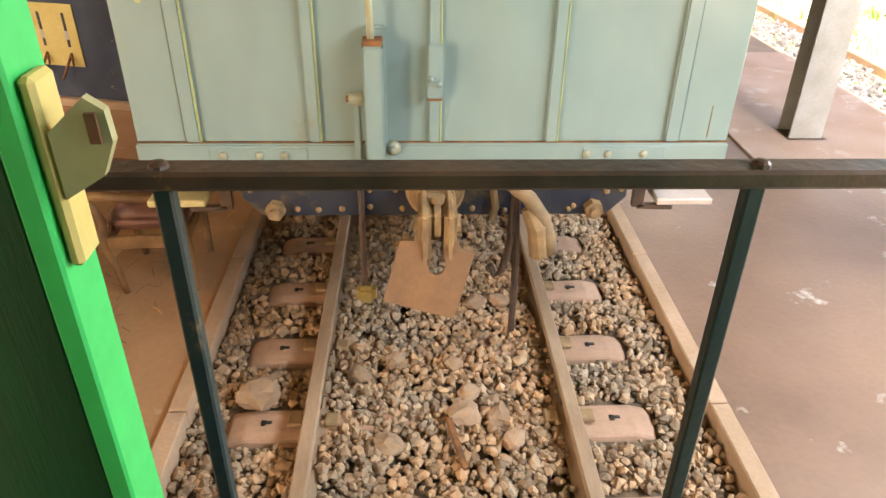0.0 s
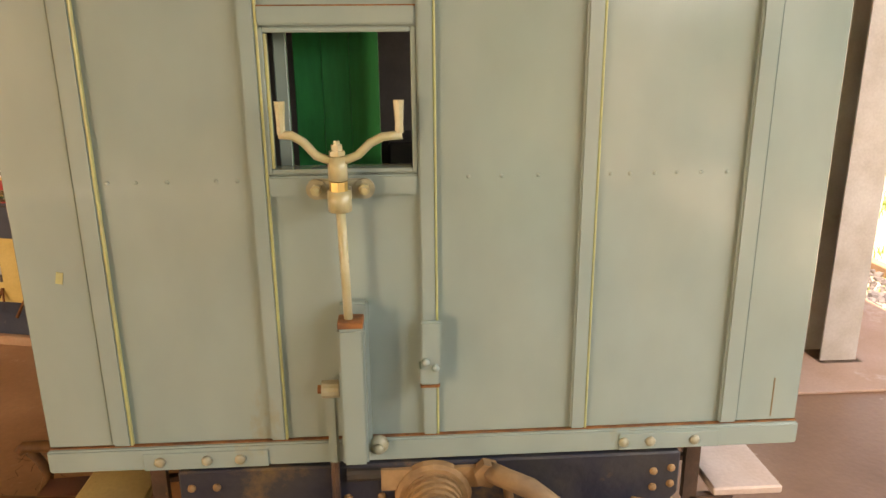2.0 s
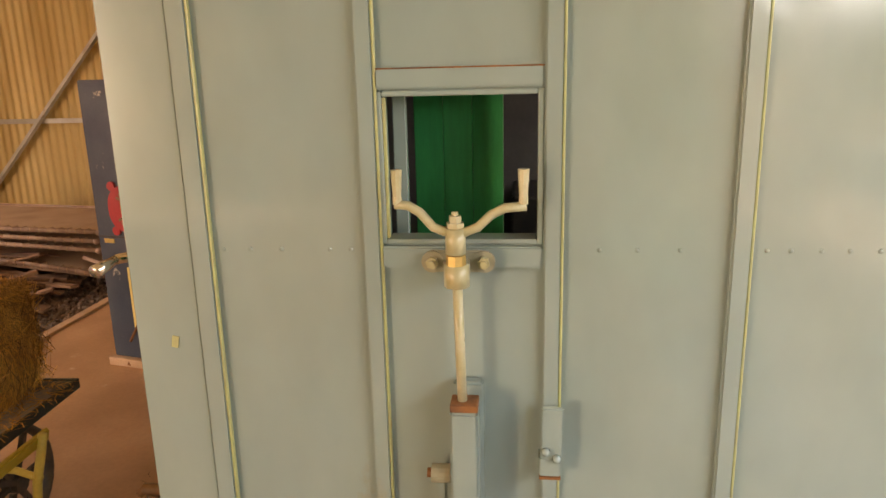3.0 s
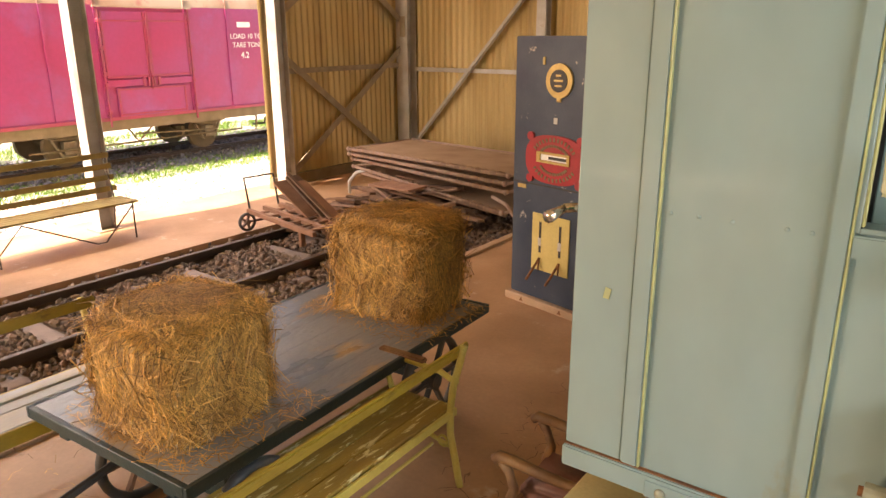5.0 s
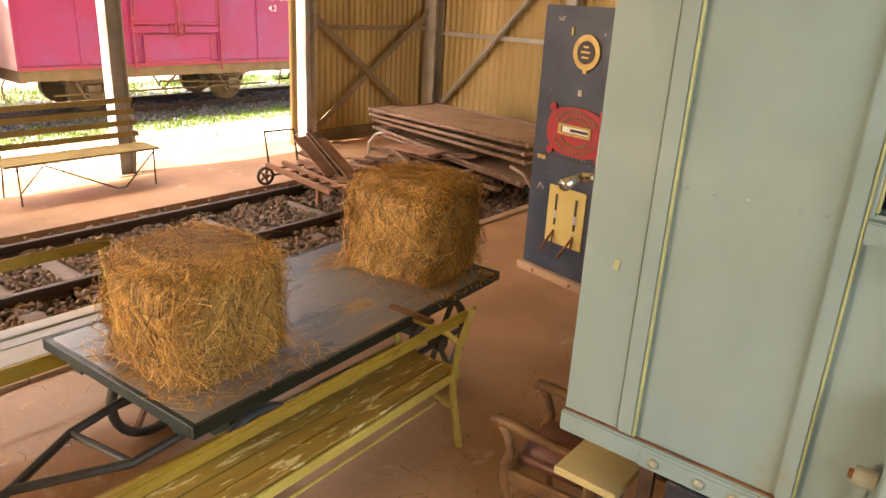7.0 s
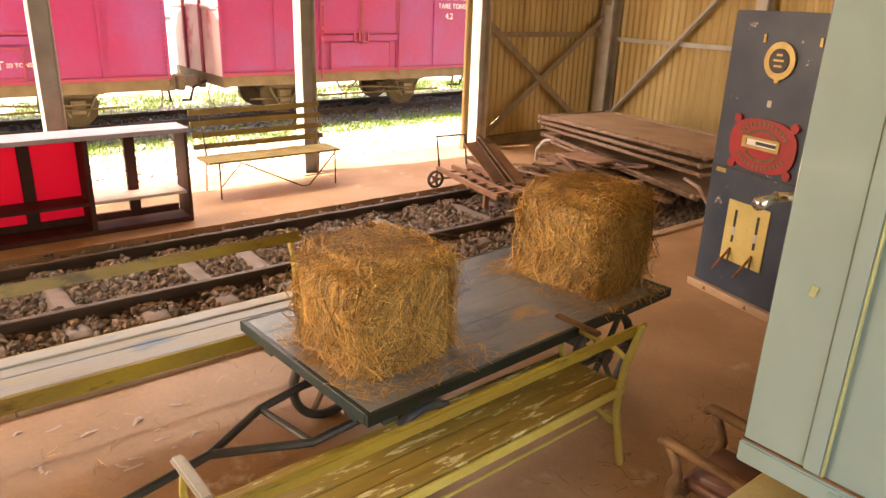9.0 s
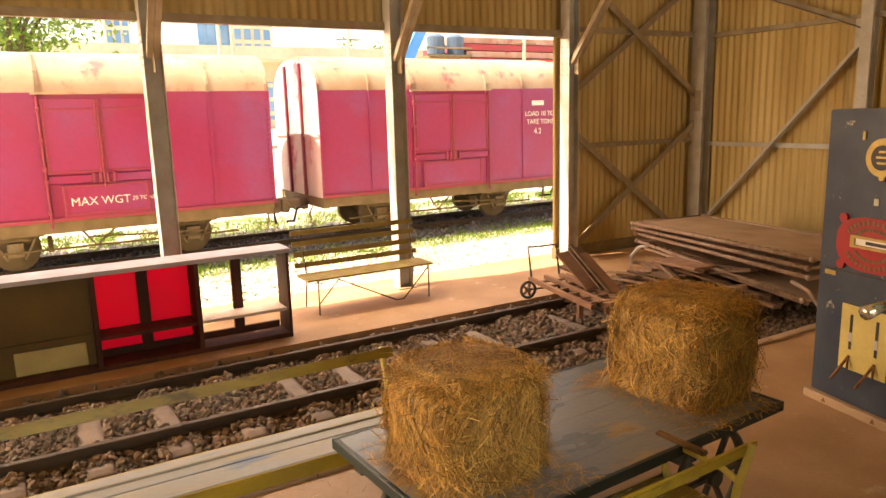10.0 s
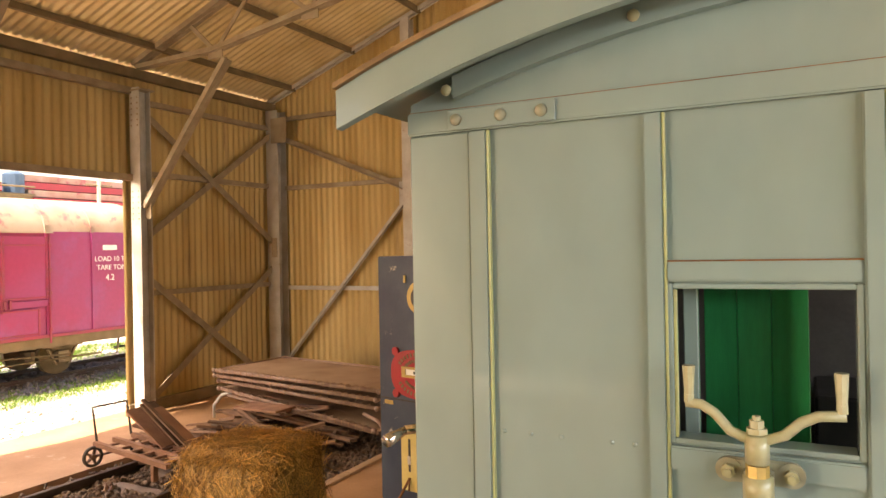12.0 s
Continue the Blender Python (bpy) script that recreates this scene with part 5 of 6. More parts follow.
# ---- yellow benches ----
def station_bench(at, rz, length, label, seat_mat, planks=4, seat_label=""):
    """A cast-iron ended bench: local +x is the front, the length runs along y."""
    b = thing("station_bench", label, "bench", at, rz, group="yellow benches")
    h = length / 2
    for i in range(planks):
        x0 = -0.2 + 0.42 / planks * i
        part("seat_plank", boxes((x0 + 0.004, x0 + 0.42 / planks - 0.004, -h, h, 0.415 - 0.012 * math.sin(i), 0.44 - 0.012 * math.sin(i)), bevel=0.004), seat_mat, b, seat_label)
    bm = boxes((-0.013, 0.013, -h - 0.02, h + 0.02, -0.033, 0.033), bevel=0.008, seg=2)
    bmesh.ops.transform(bm, matrix=Matrix.Translation((-0.268, 0, 0.782)) @ Matrix.Rotation(radians(-14), 4, "Y"), verts=bm.verts)
    part("back_rail", bm, M_YBENCH, b, "worn yellow back rail")
    part("front_apron", boxes((0.215, 0.235, -h, h, 0.345, 0.435), bevel=0.004), M_YBENCH, b)
    part("rear_edge", boxes((-0.225, -0.205, -h, h, 0.385, 0.432), bevel=0.004), M_YIRON, b)
    for y in (-h + 0.05, h - 0.05):
        frame_ = part("end_frame", tubes(([(-0.297, y, 0.815), (-0.275, y, 0.72), (-0.235, y, 0.58), (-0.215, y, 0.43), (-0.215, y, 0.30), (-0.245, y, 0.15), (-0.275, y, 0.0)], 0.02),
                                         ([(-0.26, y, 0.60), (-0.15, y, 0.64), (0.05, y, 0.645), (0.2, y, 0.66)], 0.016), ([(0.17, y, 0.645), (0.2, y, 0.55), (0.17, y, 0.45)], 0.016),
                                         ([(-0.21, y, 0.405), (0.22, y, 0.405)], 0.016), ([(0.2, y, 0.41), (0.21, y, 0.25), (0.26, y, 0.0)], 0.02),
                                         ([(-0.22, y, 0.22), (0.0, y, 0.27), (0.21, y, 0.22)], 0.012)), M_YIRON, b, "scrolled cast-iron end frame", True)
        bm = bmesh.new()
        for x in (-0.17, 0.15):
            bm = bmesh.new()
            tube(bm, arc_pts((x, y, 0.24), 0.03, 0, 360, 12), 0.008, 6)
            part("scroll", bm, M_YIRON, frame_)
        part("arm_pad", boxes((-0.06, 0.24, y - 0.025, y + 0.025, 0.66, 0.685), bevel=0.01, seg=2), M_CHAIRWOOD if y < 0 else M_STEEL, frame_, "worn arm rest")
    part("stretcher", tubes(([(-0.1, -h + 0.05, 0.2), (-0.1, h - 0.05, 0.2)], 0.009)), M_YIRON, b)
    return b


station_bench((-2.40, 2.99, FLOOR), 182, 2.2, "yellow station bench with peeling seat planks and iron ends", M_YSEAT)
station_bench((-4.08, 2.1, FLOOR), 0, 2.45, "yellow station bench with worn blue and white seat planks", M_BLUESEAT, 4, "worn blue and white seat plank")

# slatted bench beside the second track
sb = thing("slatted_bench", "olive-brown slatted bench on thin iron legs", "bench", (-8.3, 4.95, FLOOR))
for i in range(4):
    bm = boxes((-0.01, 0.01, -0.85, 0.85, -0.032, 0.032), bevel=0.003)
    bmesh.ops.transform(bm, matrix=Matrix.Translation((-0.22 - 0.03 * i, 0, 0.54 + 0.13 * i)) @ Matrix.Rotation(radians(-12), 4, "Y"), verts=bm.verts)
    part("back_slat", bm, M_OLIVE, sb)
for i in range(5):
    part("seat_slat", boxes((-0.17 + 0.085 * i, -0.10 + 0.085 * i, -0.85, 0.85, 0.42, 0.445), bevel=0.003), M_OLIVE, sb)
for y in (-0.72, 0.78):
    part("leg_frame", tubes(([(0.22, y, 0.0), (0.22, y, 0.42), (-0.17, y, 0.42), (-0.33, y, 0.97)], 0.01), ([(-0.17, y, 0.42), (-0.25, y, 0.0)], 0.01)), M_RAILIRON, sb)
part("brace_rod", tubes(([(0.2, -0.72, 0.12), (0.2, -0.45, 0.40), (0.2, 0.32, 0.02), (0.2, 0.42, 0.02), (0.2, 0.78, 0.38)], 0.009)), M_RAILIRON, sb)

# open-fronted cabinet
cabt = thing("open_cabinet", "dark red-brown wooden counter cabinet with open glazed bays", "cabinet", (-7.62, 1.9, FLOOR))
H1 = 0.93
L0, L1 = -3.4, 1.79
part("top_board", boxes((-0.22, 0.17, L0 - 0.02, L1 + 0.02, H1, H1 + 0.045), bevel=0.004), M_LIGHTTOP, cabt, "dusty lilac top board")
part("bottom_board", boxes((-0.2, 0.15, L0, L1, 0.0, 0.05), bevel=0.004), M_WOOD, cabt)
REDPANE = bpy.data.materials.new("red_translucent_sheet")
REDPANE.use_nodes = True
rp = REDPANE.node_tree
rp_t = rp.nodes.new("ShaderNodeBsdfTranslucent")
rp_t.inputs["Color"].default_value = (0.75, 0.04, 0.14, 1)
rp_m = rp.nodes.new("ShaderNodeMixShader")
rp_m.inputs["Fac"].default_value = 0.55
rp.nodes["Principled BSDF"].inputs["Base Color"].default_value = (0.58, 0.05, 0.12, 1)
rp.nodes["Principled BSDF"].inputs["Roughness"].default_value = 0.07
rp.links.new(rp.nodes["Principled BSDF"].outputs[0], rp_m.inputs[1])
rp.links.new(rp_t.outputs[0], rp_m.inputs[2])
rp.links.new(rp_m.outputs[0], rp.nodes["Material Output"].inputs["Surface"])
GLASS = bpy.data.materials.new("cabinet_glass")
GLASS.use_nodes = True
gn = GLASS.node_tree.nodes
gb = gn["Principled BSDF"]
gb.inputs["Transmission Weight"].default_value, gb.inputs["Roughness"].default_value, gb.inputs["IOR"].default_value = 1.0, 0.02, 1.1
gb.inputs["Base Color"].default_value = (0.95, 0.97, 0.95, 1)
bays = [L1, L1 - 0.93, L1 - 1.87, L1 - 2.95, L1 - 4.0, L0]
for i, y in enumerate(bays):
    part("upright", boxes((-0.2, 0.15, y - 0.045 if i else y - 0.03, y, 0.05, H1), bevel=0.003), M_WOOD, cabt)
for i, (b, a) in enumerate(zip(bays, bays[1:])):
    if i < 2:
        part("middle_shelf", boxes((-0.19, 0.14, a + 0.001, b - 0.046, 0.30, 0.33), bevel=0.003), M_WOOD if i else M_PLANK2, cabt)
        part("mullion", boxes((-0.2, -0.15, (a + b) / 2 - 0.075, (a + b) / 2 + 0.03, 0.05, H1), bevel=0.003), M_WOOD, cabt)
        part("back_rail", boxes((-0.2, -0.16, a, b - 0.046, 0.05, 0.12), bevel=0.003), M_WOOD, cabt)
        g = part("glass_pane" if i == 0 else "red_panel", boxes((-0.185, -0.18, a, b - 0.046, 0.12, H1)), GLASS if i == 0 else REDPANE, cabt, "" if i == 0 else "bright red back panel")
        if i == 0:
            g.visible_shadow = False
    else:
        part("brown_panel", boxes((0.0, 0.012, a, b - 0.046, 0.05, H1)), M_CARD, cabt, "plain brown backing board")
        part("front_panel", boxes((0.013, 0.022, b - 0.72, b - 0.12, 0.06, 0.28), bevel=0.003), M_PLANK, cabt, "tan board leaning inside")
        part("lower_rail", boxes((0.013, 0.05, a + 0.001, b - 0.047, 0.32, 0.36), bevel=0.003), M_CARD, cabt)

# sack barrow
tr = thing("sack_barrow", "dusty red-brown wooden sack barrow lying across the rails", "barrow", (-6.45, 6.75, 0.0), rz=-8)
for y in (-0.22, 0.0, 0.22):
    bm = bmesh.new()
    beam(bm, (-0.62, y, 0.24), (0.72, y, 0.20), 0.05, 0.05)
    part("side_rail" if y else "middle_rail", bm, M_TROLLEY, tr)
for x in (-0.5, -0.28, -0.06, 0.16, 0.38, 0.6):
    part("cross_bar", boxes((x - 0.025, x + 0.025, -0.2, 0.2, 0.205, 0.225), bevel=0.003), M_TROLLEY, tr)
for y in (-0.27, 0.27):
    spoked(tr, (-0.58, y, 0.115), 0.115, 0.035, 0.03, 5, 0.045, M_TYRE, M_RUSTBED)
part("axle", tubes(([(-0.58, -0.27, 0.115), (-0.58, 0.27, 0.115)], 0.014)), M_RUSTBED, tr)
part("toe_hoop", tubes(([(-0.62, -0.2, 0.25), (-0.70, -0.2, 0.62), (-0.70, 0.2, 0.62), (-0.62, 0.2, 0.25)], 0.014)), M_BLACK, tr)
for p0, p1, w_, m_ in (((-0.30, 0.06, 0.60), (0.20, 0.16, 0.25), 0.26, M_TROLLEY), ((-0.20, 0.14, 0.66), (0.34, 0.24, 0.26), 0.20, M_TIMBER), ((-0.12, 0.20, 0.60), (0.42, 0.30, 0.24), 0.16, M_TROLLEY), ((-0.22, 0.10, 0.70), (0.46, 0.20, 0.25), 0.05, M_TIMBER)):
    bm = bmesh.new()
    beam(bm, p0, p1, w_, 0.02)
    part("loose_slat", bm, m_, tr, "loose board lying on the barrow")
for y in (-0.18, 0.18):
    part("rest_leg", boxes((0.395, 0.445, y - 0.03, y + 0.03, 0.0, 0.2), bevel=0.004), M_TROLLEY, tr)

# stacked folding beds
def folding_bed(at, rz, label, tilt=0.0):
    b = thing("folding_bed", label, "camp bed", at, rz, group="stack of beds")
    Lb, Wb = 1.45, 0.62
    fr = part("bed_frame", tubes(([(-Lb, -Wb, 0), (Lb, -Wb, tilt)], 0.026), ([(-Lb, Wb, 0), (Lb, Wb, tilt)], 0.026), ([(-Lb, -Wb, 0), (-Lb, Wb, 0)], 0.02), ([(Lb, -Wb, tilt), (Lb, Wb, tilt)], 0.02)), M_RUSTBED, b, "", True)
    for x in (-Lb, Lb):
        bm = bmesh.new()
        bmesh.ops.create_icosphere(bm, subdivisions=2, radius=0.036, matrix=Matrix.Translation((x - 0.02, -Wb - 0.01, tilt if x > 0 else 0)))
        part("end_knob", bm, M_RUSTBED, fr, smooth=True)
    bm = boxes((-Lb + 0.04, Lb - 0.04, -Wb + 0.045, Wb - 0.045, -0.004, 0.006))
    for v in bm.verts:
        v.co.z += tilt * (v.co.x + Lb) / (2 * Lb)
    part("canvas", bm, M_CANVAS, b, "dusty brown canvas")
    bm = bmesh.new()
    for i in range(24):
        x = -Lb + 0.07 + i * 0.115
        box(bm, x - 0.004, x + 0.004, -Wb - 0.0275, -Wb + 0.06, -0.0275 + tilt * (x + Lb) / (2 * Lb), 0.0275 + tilt * (x + Lb) / (2 * Lb))
    tagged(part("lacing", bm, M_CANVAS, b), kind="stuff")
    return b


BX, BY = -5.95, 9.25
for i, z in enumerate((0.40, 0.52, 0.60, 0.68)):
    folding_bed((BX + 0.03 * (i % 2), BY - 0.02 * i, z), -9.5 + 1.0 * i, "rusted iron folding bed with dusty canvas in a stack", -0.02 * (4 - i) if i else -0.20)
bl = thing("bed_stand", "rusted bent-tube stand under the stacked beds", "stand", (BX, BY, FLOOR), rz=-9)
for x in (-1.45, 1.45):
    for y in (-0.6, 0.6):
        part("bent_leg", tubes(([(x * 0.85, y, 0.42), (x * 1.0, y, 0.36), (x * 1.12, y, 0.2), (x * 1.12, y, 0.02)], 0.024)), M_RUSTBED if x > 0 else M_STEEL, bl, smooth=True)
for y in (-0.6, 0.6):
    part("long_tube", tubes(([(-1.3, y, 0.37), (1.45, y, 0.22)], 0.024)), M_RUSTBED, bl, smooth=True)
    part("bent_leg", tubes(([(-0.7, y, 0.40), (-0.62, y, 0.2), (-0.55, y, 0.02)], 0.022)), M_RUSTBED, bl, smooth=True)
part("diagonal", tubes(([(0.4, -0.3, 0.33), (0.75, -0.3, 0.28), (0.95, -0.35, 0.12)], 0.02)), M_RUSTBED, bl)

# broken timber in front of the beds
rt = random.Random(11)
for i in range(72):
    L = rt.uniform(0.35, 1.4)
    x, y = rt.uniform(-7.0, -5.3), rt.uniform(7.1, 9.0)
    z = FLOOR + 0.04 + rt.uniform(0.02, 0.34) * max(0.25, 1 - abs(x + 6.2) / 1.3)
    bm = boxes((-L / 2, L / 2, -rt.uniform(0.02, 0.09), rt.uniform(0.02, 0.06), 0, rt.uniform(0.015, 0.045)), bevel=0.004)
    p = solo("timber_scrap", bm, M_TIMBER, "weathered broken board in a rubble heap over the track", "timber", group="timber heap")
    p.matrix_world = pose(x, y, z, rt.uniform(-12, 12), rt.uniform(-14, 14), rt.uniform(-40, 40))
c, s = scatter(rng, -7.0, -5.2, 7.0, 9.6, 420, 0.04, 0.10, -0.03)
c[:, 2] += rng.uniform(0, 0.14, len(c))
stones("rubble", c, s, M_TIMBER, "rusty brown rubble and broken brick under the boards", rng)
board = solo("loose_board", boxes((-0.45, 0.45, -0.15, 0.15, 0, 0.03), bevel=0.004), M_TROLLEY, "wide dusty board lying on the timber heap", "board")
board.matrix_world = pose(-6.15, 8.25, 0.36, 3, -4, -14)

# armchair, its open side towards the track
ac = thing("armchair", "brown wooden armchair with cracked maroon leather seat", "armchair", (-1.435, 3.90, FLOOR), rz=4)
bm = boxes((-0.20, 0.19, -0.165, 0.165, 0.335, 0.425), bevel=0.03, seg=3)
for v in bm.verts:
    if v.co.z > 0.40:
        v.co.z += 0.03 * (1 - (v.co.x / 0.22) ** 2) * (1 - (v.co.y / 0.18) ** 2)
part("seat", bm, M_LEATHER, ac, "cracked maroon leather seat", True)
for y in (-0.195, 0.195):
    part("front_leg", tubes(([(-0.165, y, 0.0), (-0.185, y, 0.15), (-0.215, y, 0.26), (-0.22, y, 0.34), (-0.20, y, 0.42), (-0.225, y, 0.49), (-0.255, y, 0.535)], [0.016, 0.022, 0.03, 0.03, 0.022, 0.02, 0.024])), M_CHAIRWOOD, ac, smooth=True)
    part("rear_leg", tubes(([(0.185, y, 0.0), (0.175, y, 0.3), (0.165, y, 0.50)], [0.018, 0.028, 0.024])), M_CHAIRWOOD, ac)
    part("arm", tubes(([(-0.30, y, 0.535), (-0.275, y, 0.556), (-0.20, y, 0.553), (-0.05, y, 0.535), (0.10, y, 0.525), (0.20, y, 0.53)], [0.022, 0.026, 0.026, 0.024, 0.022, 0.022])), M_CHAIRWOOD, ac, smooth=True)
    part("side_rail", boxes((-0.20, 0.17, y - 0.016, y + 0.016, 0.262, 0.33), bevel=0.006), M_CHAIRWOOD, ac)
    for x0, x1 in ((-0.19, -0.13), (0.155, 0.10)):
        bm = bmesh.new()
        prism(bm, [(x0, 0.261), (x1, 0.261), (x0, 0.20)], y - 0.012, y + 0.012)
        part("corner_block", bm, M_CHAIRWOOD, ac)
part("front_rail", boxes((-0.225, -0.195, -0.178, 0.178, 0.262, 0.33), bevel=0.006), M_CHAIRWOOD, ac)
part("rear_rail", boxes((0.16, 0.185, -0.178, 0.178, 0.262, 0.33), bevel=0.006), M_CHAIRWOOD, ac)
bm = bmesh.new()
prism(bm, [(-0.08, 0.40), (0.17, 0.40), (0.175, 0.60), (0.15, 0.68), (0.09, 0.72), (0.0, 0.72), (-0.06, 0.68), (-0.085, 0.60)], -0.025, 0.025)
bmesh.ops.bevel(bm, geom=bm.edges[:], offset=0.012, segments=2, affect="EDGES")
bmesh.ops.transform(bm, matrix=Matrix.Translation((0.175, 0, 0)) @ Matrix.Rotation(radians(90), 4, "Z") @ Matrix.Rotation(radians(4), 4, "X"), verts=bm.verts)
part("backrest", bm, M_LEATHER, ac, "cracked maroon leather back", True)

# scrap on the ballast
st_ = solo("iron_strip", boxes((-0.012, 0.012, -0.13, 0.13, 0, 0.02), bevel=0.003), M_RUST, "short rusted iron strip lying on the ballast", "scrap")
st_.matrix_world = pose(0.05, 2.62, -0.062, 3, 6, 12)
for i, (x, y, sz, zz) in enumerate(((0.10, 2.80, 0.075, -0.075), (0.235, 2.80, 0.06, -0.075), (-0.36, 3.06, 0.06, -0.075), (0.19, 3.6, 0.06, -0.07), (0.32, 3.62, 0.055, -0.07), (-0.77, 2.93, 0.10, -0.06), (0.12, 2.93, 0.05, -0.07),
                                     (-0.22, 2.64, 0.065, -0.075), (0.28, 2.66, 0.055, -0.075), (0.06, 3.12, 0.045, -0.07), (-0.2, 3.16, 0.05, -0.07))):
    bm = bmesh.new()
    bmesh.ops.create_icosphere(bm, subdivisions=2, radius=1)
    for v in bm.verts:
        f_ = 1 + 0.45 * noise.noise(v.co * 1.3 + Vector((i * 7.1, 0, 0)))
        v.co = Vector((v.co.x * f_ * sz, v.co.y * f_ * sz * 0.85, v.co.z * f_ * sz * 0.55))
    o = solo("large_stone", bm, M_BIGSTONE, "large pale brown stone among the ballast", "stone", group="large stones")
    o.location = (x, y, zz)
    o.rotation_euler = (0, 0, i * 1.3)


# ---- goods vans outside ----
def van(y0, y1, door, label, sleepers_=True):
    v = thing("covered_goods_van", label, "railway wagon", (-13.85, (y0 + y1) / 2, 0.0), group="pink vans")
    h, hw = (y1 - y0) / 2, 1.25
    cy = (y0 + y1) / 2

    def prof(grow=0.0):
        pts = []
        for i in range(25):
            a = math.pi * i / 24
            x = (hw + grow) * math.copysign(abs(math.cos(a)) ** 0.62, math.cos(a))
            z = 2.58 + (0.82 + grow) * abs(math.sin(a)) ** 0.8
            pts.append((x, z))
        return pts
    side = [p for p in prof()]
    bm = bmesh.new()
    outer = [(hw, 0.80)] + [p for p in side if p[1] < 2.93 and p[0] > 0]
    n = len(outer)
    for sgn in (1, -1):
        a = [bm.verts.new((sgn * x, -h, z)) for x, z in outer]
        b = [bm.verts.new((sgn * x, h, z)) for x, z in outer]
        for i in range(n - 1):
            bm.faces.new((a[i], b[i], b[i + 1], a[i + 1]))
    part("side_sheet", bm, M_VAN, v)
    for y in (-h, h):
        bm = bmesh.new()
        prism(bm, [(hw - 0.01, 0.80)] + [(x * 0.992, z - 0.01) for x, z in side] + [(-hw + 0.01, 0.80)], y - 0.02, y + 0.02)
        e = part("end_sheet", bm, M_VANEND if y < 0 else M_VAN, v, "chalky faded end sheet" if y < 0 else "")
        for x in (-0.42, 0.42):
            part("end_rib", boxes((x - 0.04, x + 0.04, y - 0.07 if y < 0 else y + 0.021, y - 0.021 if y < 0 else y + 0.07, 0.80, 3.28), bevel=0.01), M_VANDARK, e)
        part("end_rail", boxes((-1.2, 1.2, y - 0.045 if y < 0 else y + 0.021, y - 0.021 if y < 0 else y + 0.045, 1.92, 1.98)), M_VANEND if y < 0 else M_VAN, e)
    bm = bmesh.new()
    top = [p for p in side if p[1] > 2.72]
    a = [bm.verts.new((x, -h - 0.03, z + 0.012)) for x, z in top]
    b = [bm.verts.new((x, h + 0.03, z + 0.012)) for x, z in top]
    for i in range(len(top) - 1):
        bm.faces.new((a[i], b[i], b[i + 1], a[i + 1]))
    part("roof_sheet", bm, M_VANROOF, v, "sandy weathered curved roof", True)
    ribs = [-h, -h + 1.0, -h + 1.9, -door, door, h - 1.9, h - 1.0, h]
    for y in sorted(set(round(r, 2) for r in ribs)):
        for nm_, mt_, pts in (("side_rib", M_VAN, [(hw, 0.80), (hw, 1.7)] + [p for p in side if p[0] > 0 and p[1] < 2.93]), ("roof_hoop", M_VANROOF, [p for p in side if p[1] > 2.72])):
            bm = bmesh.new()
            for (x0, z0), (x1, z1) in zip(pts, pts[1:]):
                beam(bm, (x0 * 1.006, y, z0), (x1 * 1.006, y, z1), 0.05, 0.034, (0.3, 0, 1) if abs(x1 - x0) < 0.02 else (0, 0, 1))
            part(nm_, bm, mt_, v)
    bm = bmesh.new()
    for y in (-h + 0.02, h - 0.02, -door - 0.06, door + 0.06):
        z = 0.9
        while z < 2.75:
            dome(bm, (hw + 0.02, y, z), 0.013, (1, 0, 0))
            z += 0.085
    tagged(part("rivet", bm, M_VANDARK, v), kind="stuff")
    X = hw + 0.02
    for k, (a0, a1, z0, z1) in enumerate(((-door, -0.01, 1.52, 2.66), (0.01, door, 1.52, 2.66), (-door + 0.16, door - 0.16, 0.86, 1.36), (-door, door, 1.38, 1.50))):
        nm_ = ("door_leaf", "door_leaf", "drop_flap", "latch_band")[k]
        d = part(nm_, boxes((X - 0.005, X + 0.022, a0, a1, z0, z1), bevel=0.006), M_VAN, v, "riveted pink door leaf" if k < 2 else "")
        if k == 3:
            continue
        for y in (a0 + 0.025, a1 - 0.025):
            part("door_strap", boxes((X + 0.0225, X + 0.036, y - 0.02, y + 0.02, z0 + 0.01, z1 - 0.01), bevel=0.003), M_VANTRIM, d)
        for z in (z0 + 0.035, z1 - 0.16 if k < 2 else z1 - 0.03):
            part("door_strap", boxes((X + 0.0225, X + 0.034, a0 + 0.046, a1 - 0.046, z - 0.014, z + 0.014), bevel=0.003), M_VANTRIM, d)
        bm = bmesh.new()
        for y in (a0 + 0.025, a1 - 0.025):
            for q in range(int((z1 - z0) / 0.09)):
                dome(bm, (X + 0.036, y, z0 + 0.05 + q * 0.09), 0.011, (1, 0, 0))
        tagged(part("door_rivet", bm, M_VAN, d), kind="stuff")
    for y in (-door - 0.03, door + 0.03):
        part("hinge_bar", tubes(([(X + 0.03, y, 0.70), (X + 0.03, y, 2.70)], 0.018)), M_VANTRIM, v)
        for z in (0.95, 1.42, 1.62, 2.05, 2.5):
            part("hinge_knuckle", boxes((X + 0.01, X + 0.06, y - 0.03, y + 0.03, z - 0.035, z + 0.035), bevel=0.008), M_VANTRIM, v)
    for y in (-0.16, -0.06, 0.04, 0.14):
        part("latch", boxes((X + 0.023, X + 0.06, y - 0.022, y + 0.022, 1.37, 1.53), bevel=0.008), M_VANTRIM, v)
    part("latch_rod", tubes(([(X + 0.045, -0.005, 1.30), (X + 0.045, 0.0, 2.62)], 0.014), ([(X + 0.05, 0.0, 1.40), (X + 0.06, 0.09, 1.36), (X + 0.05, 0.16, 1.40)], 0.012)), M_VANTRIM, v)
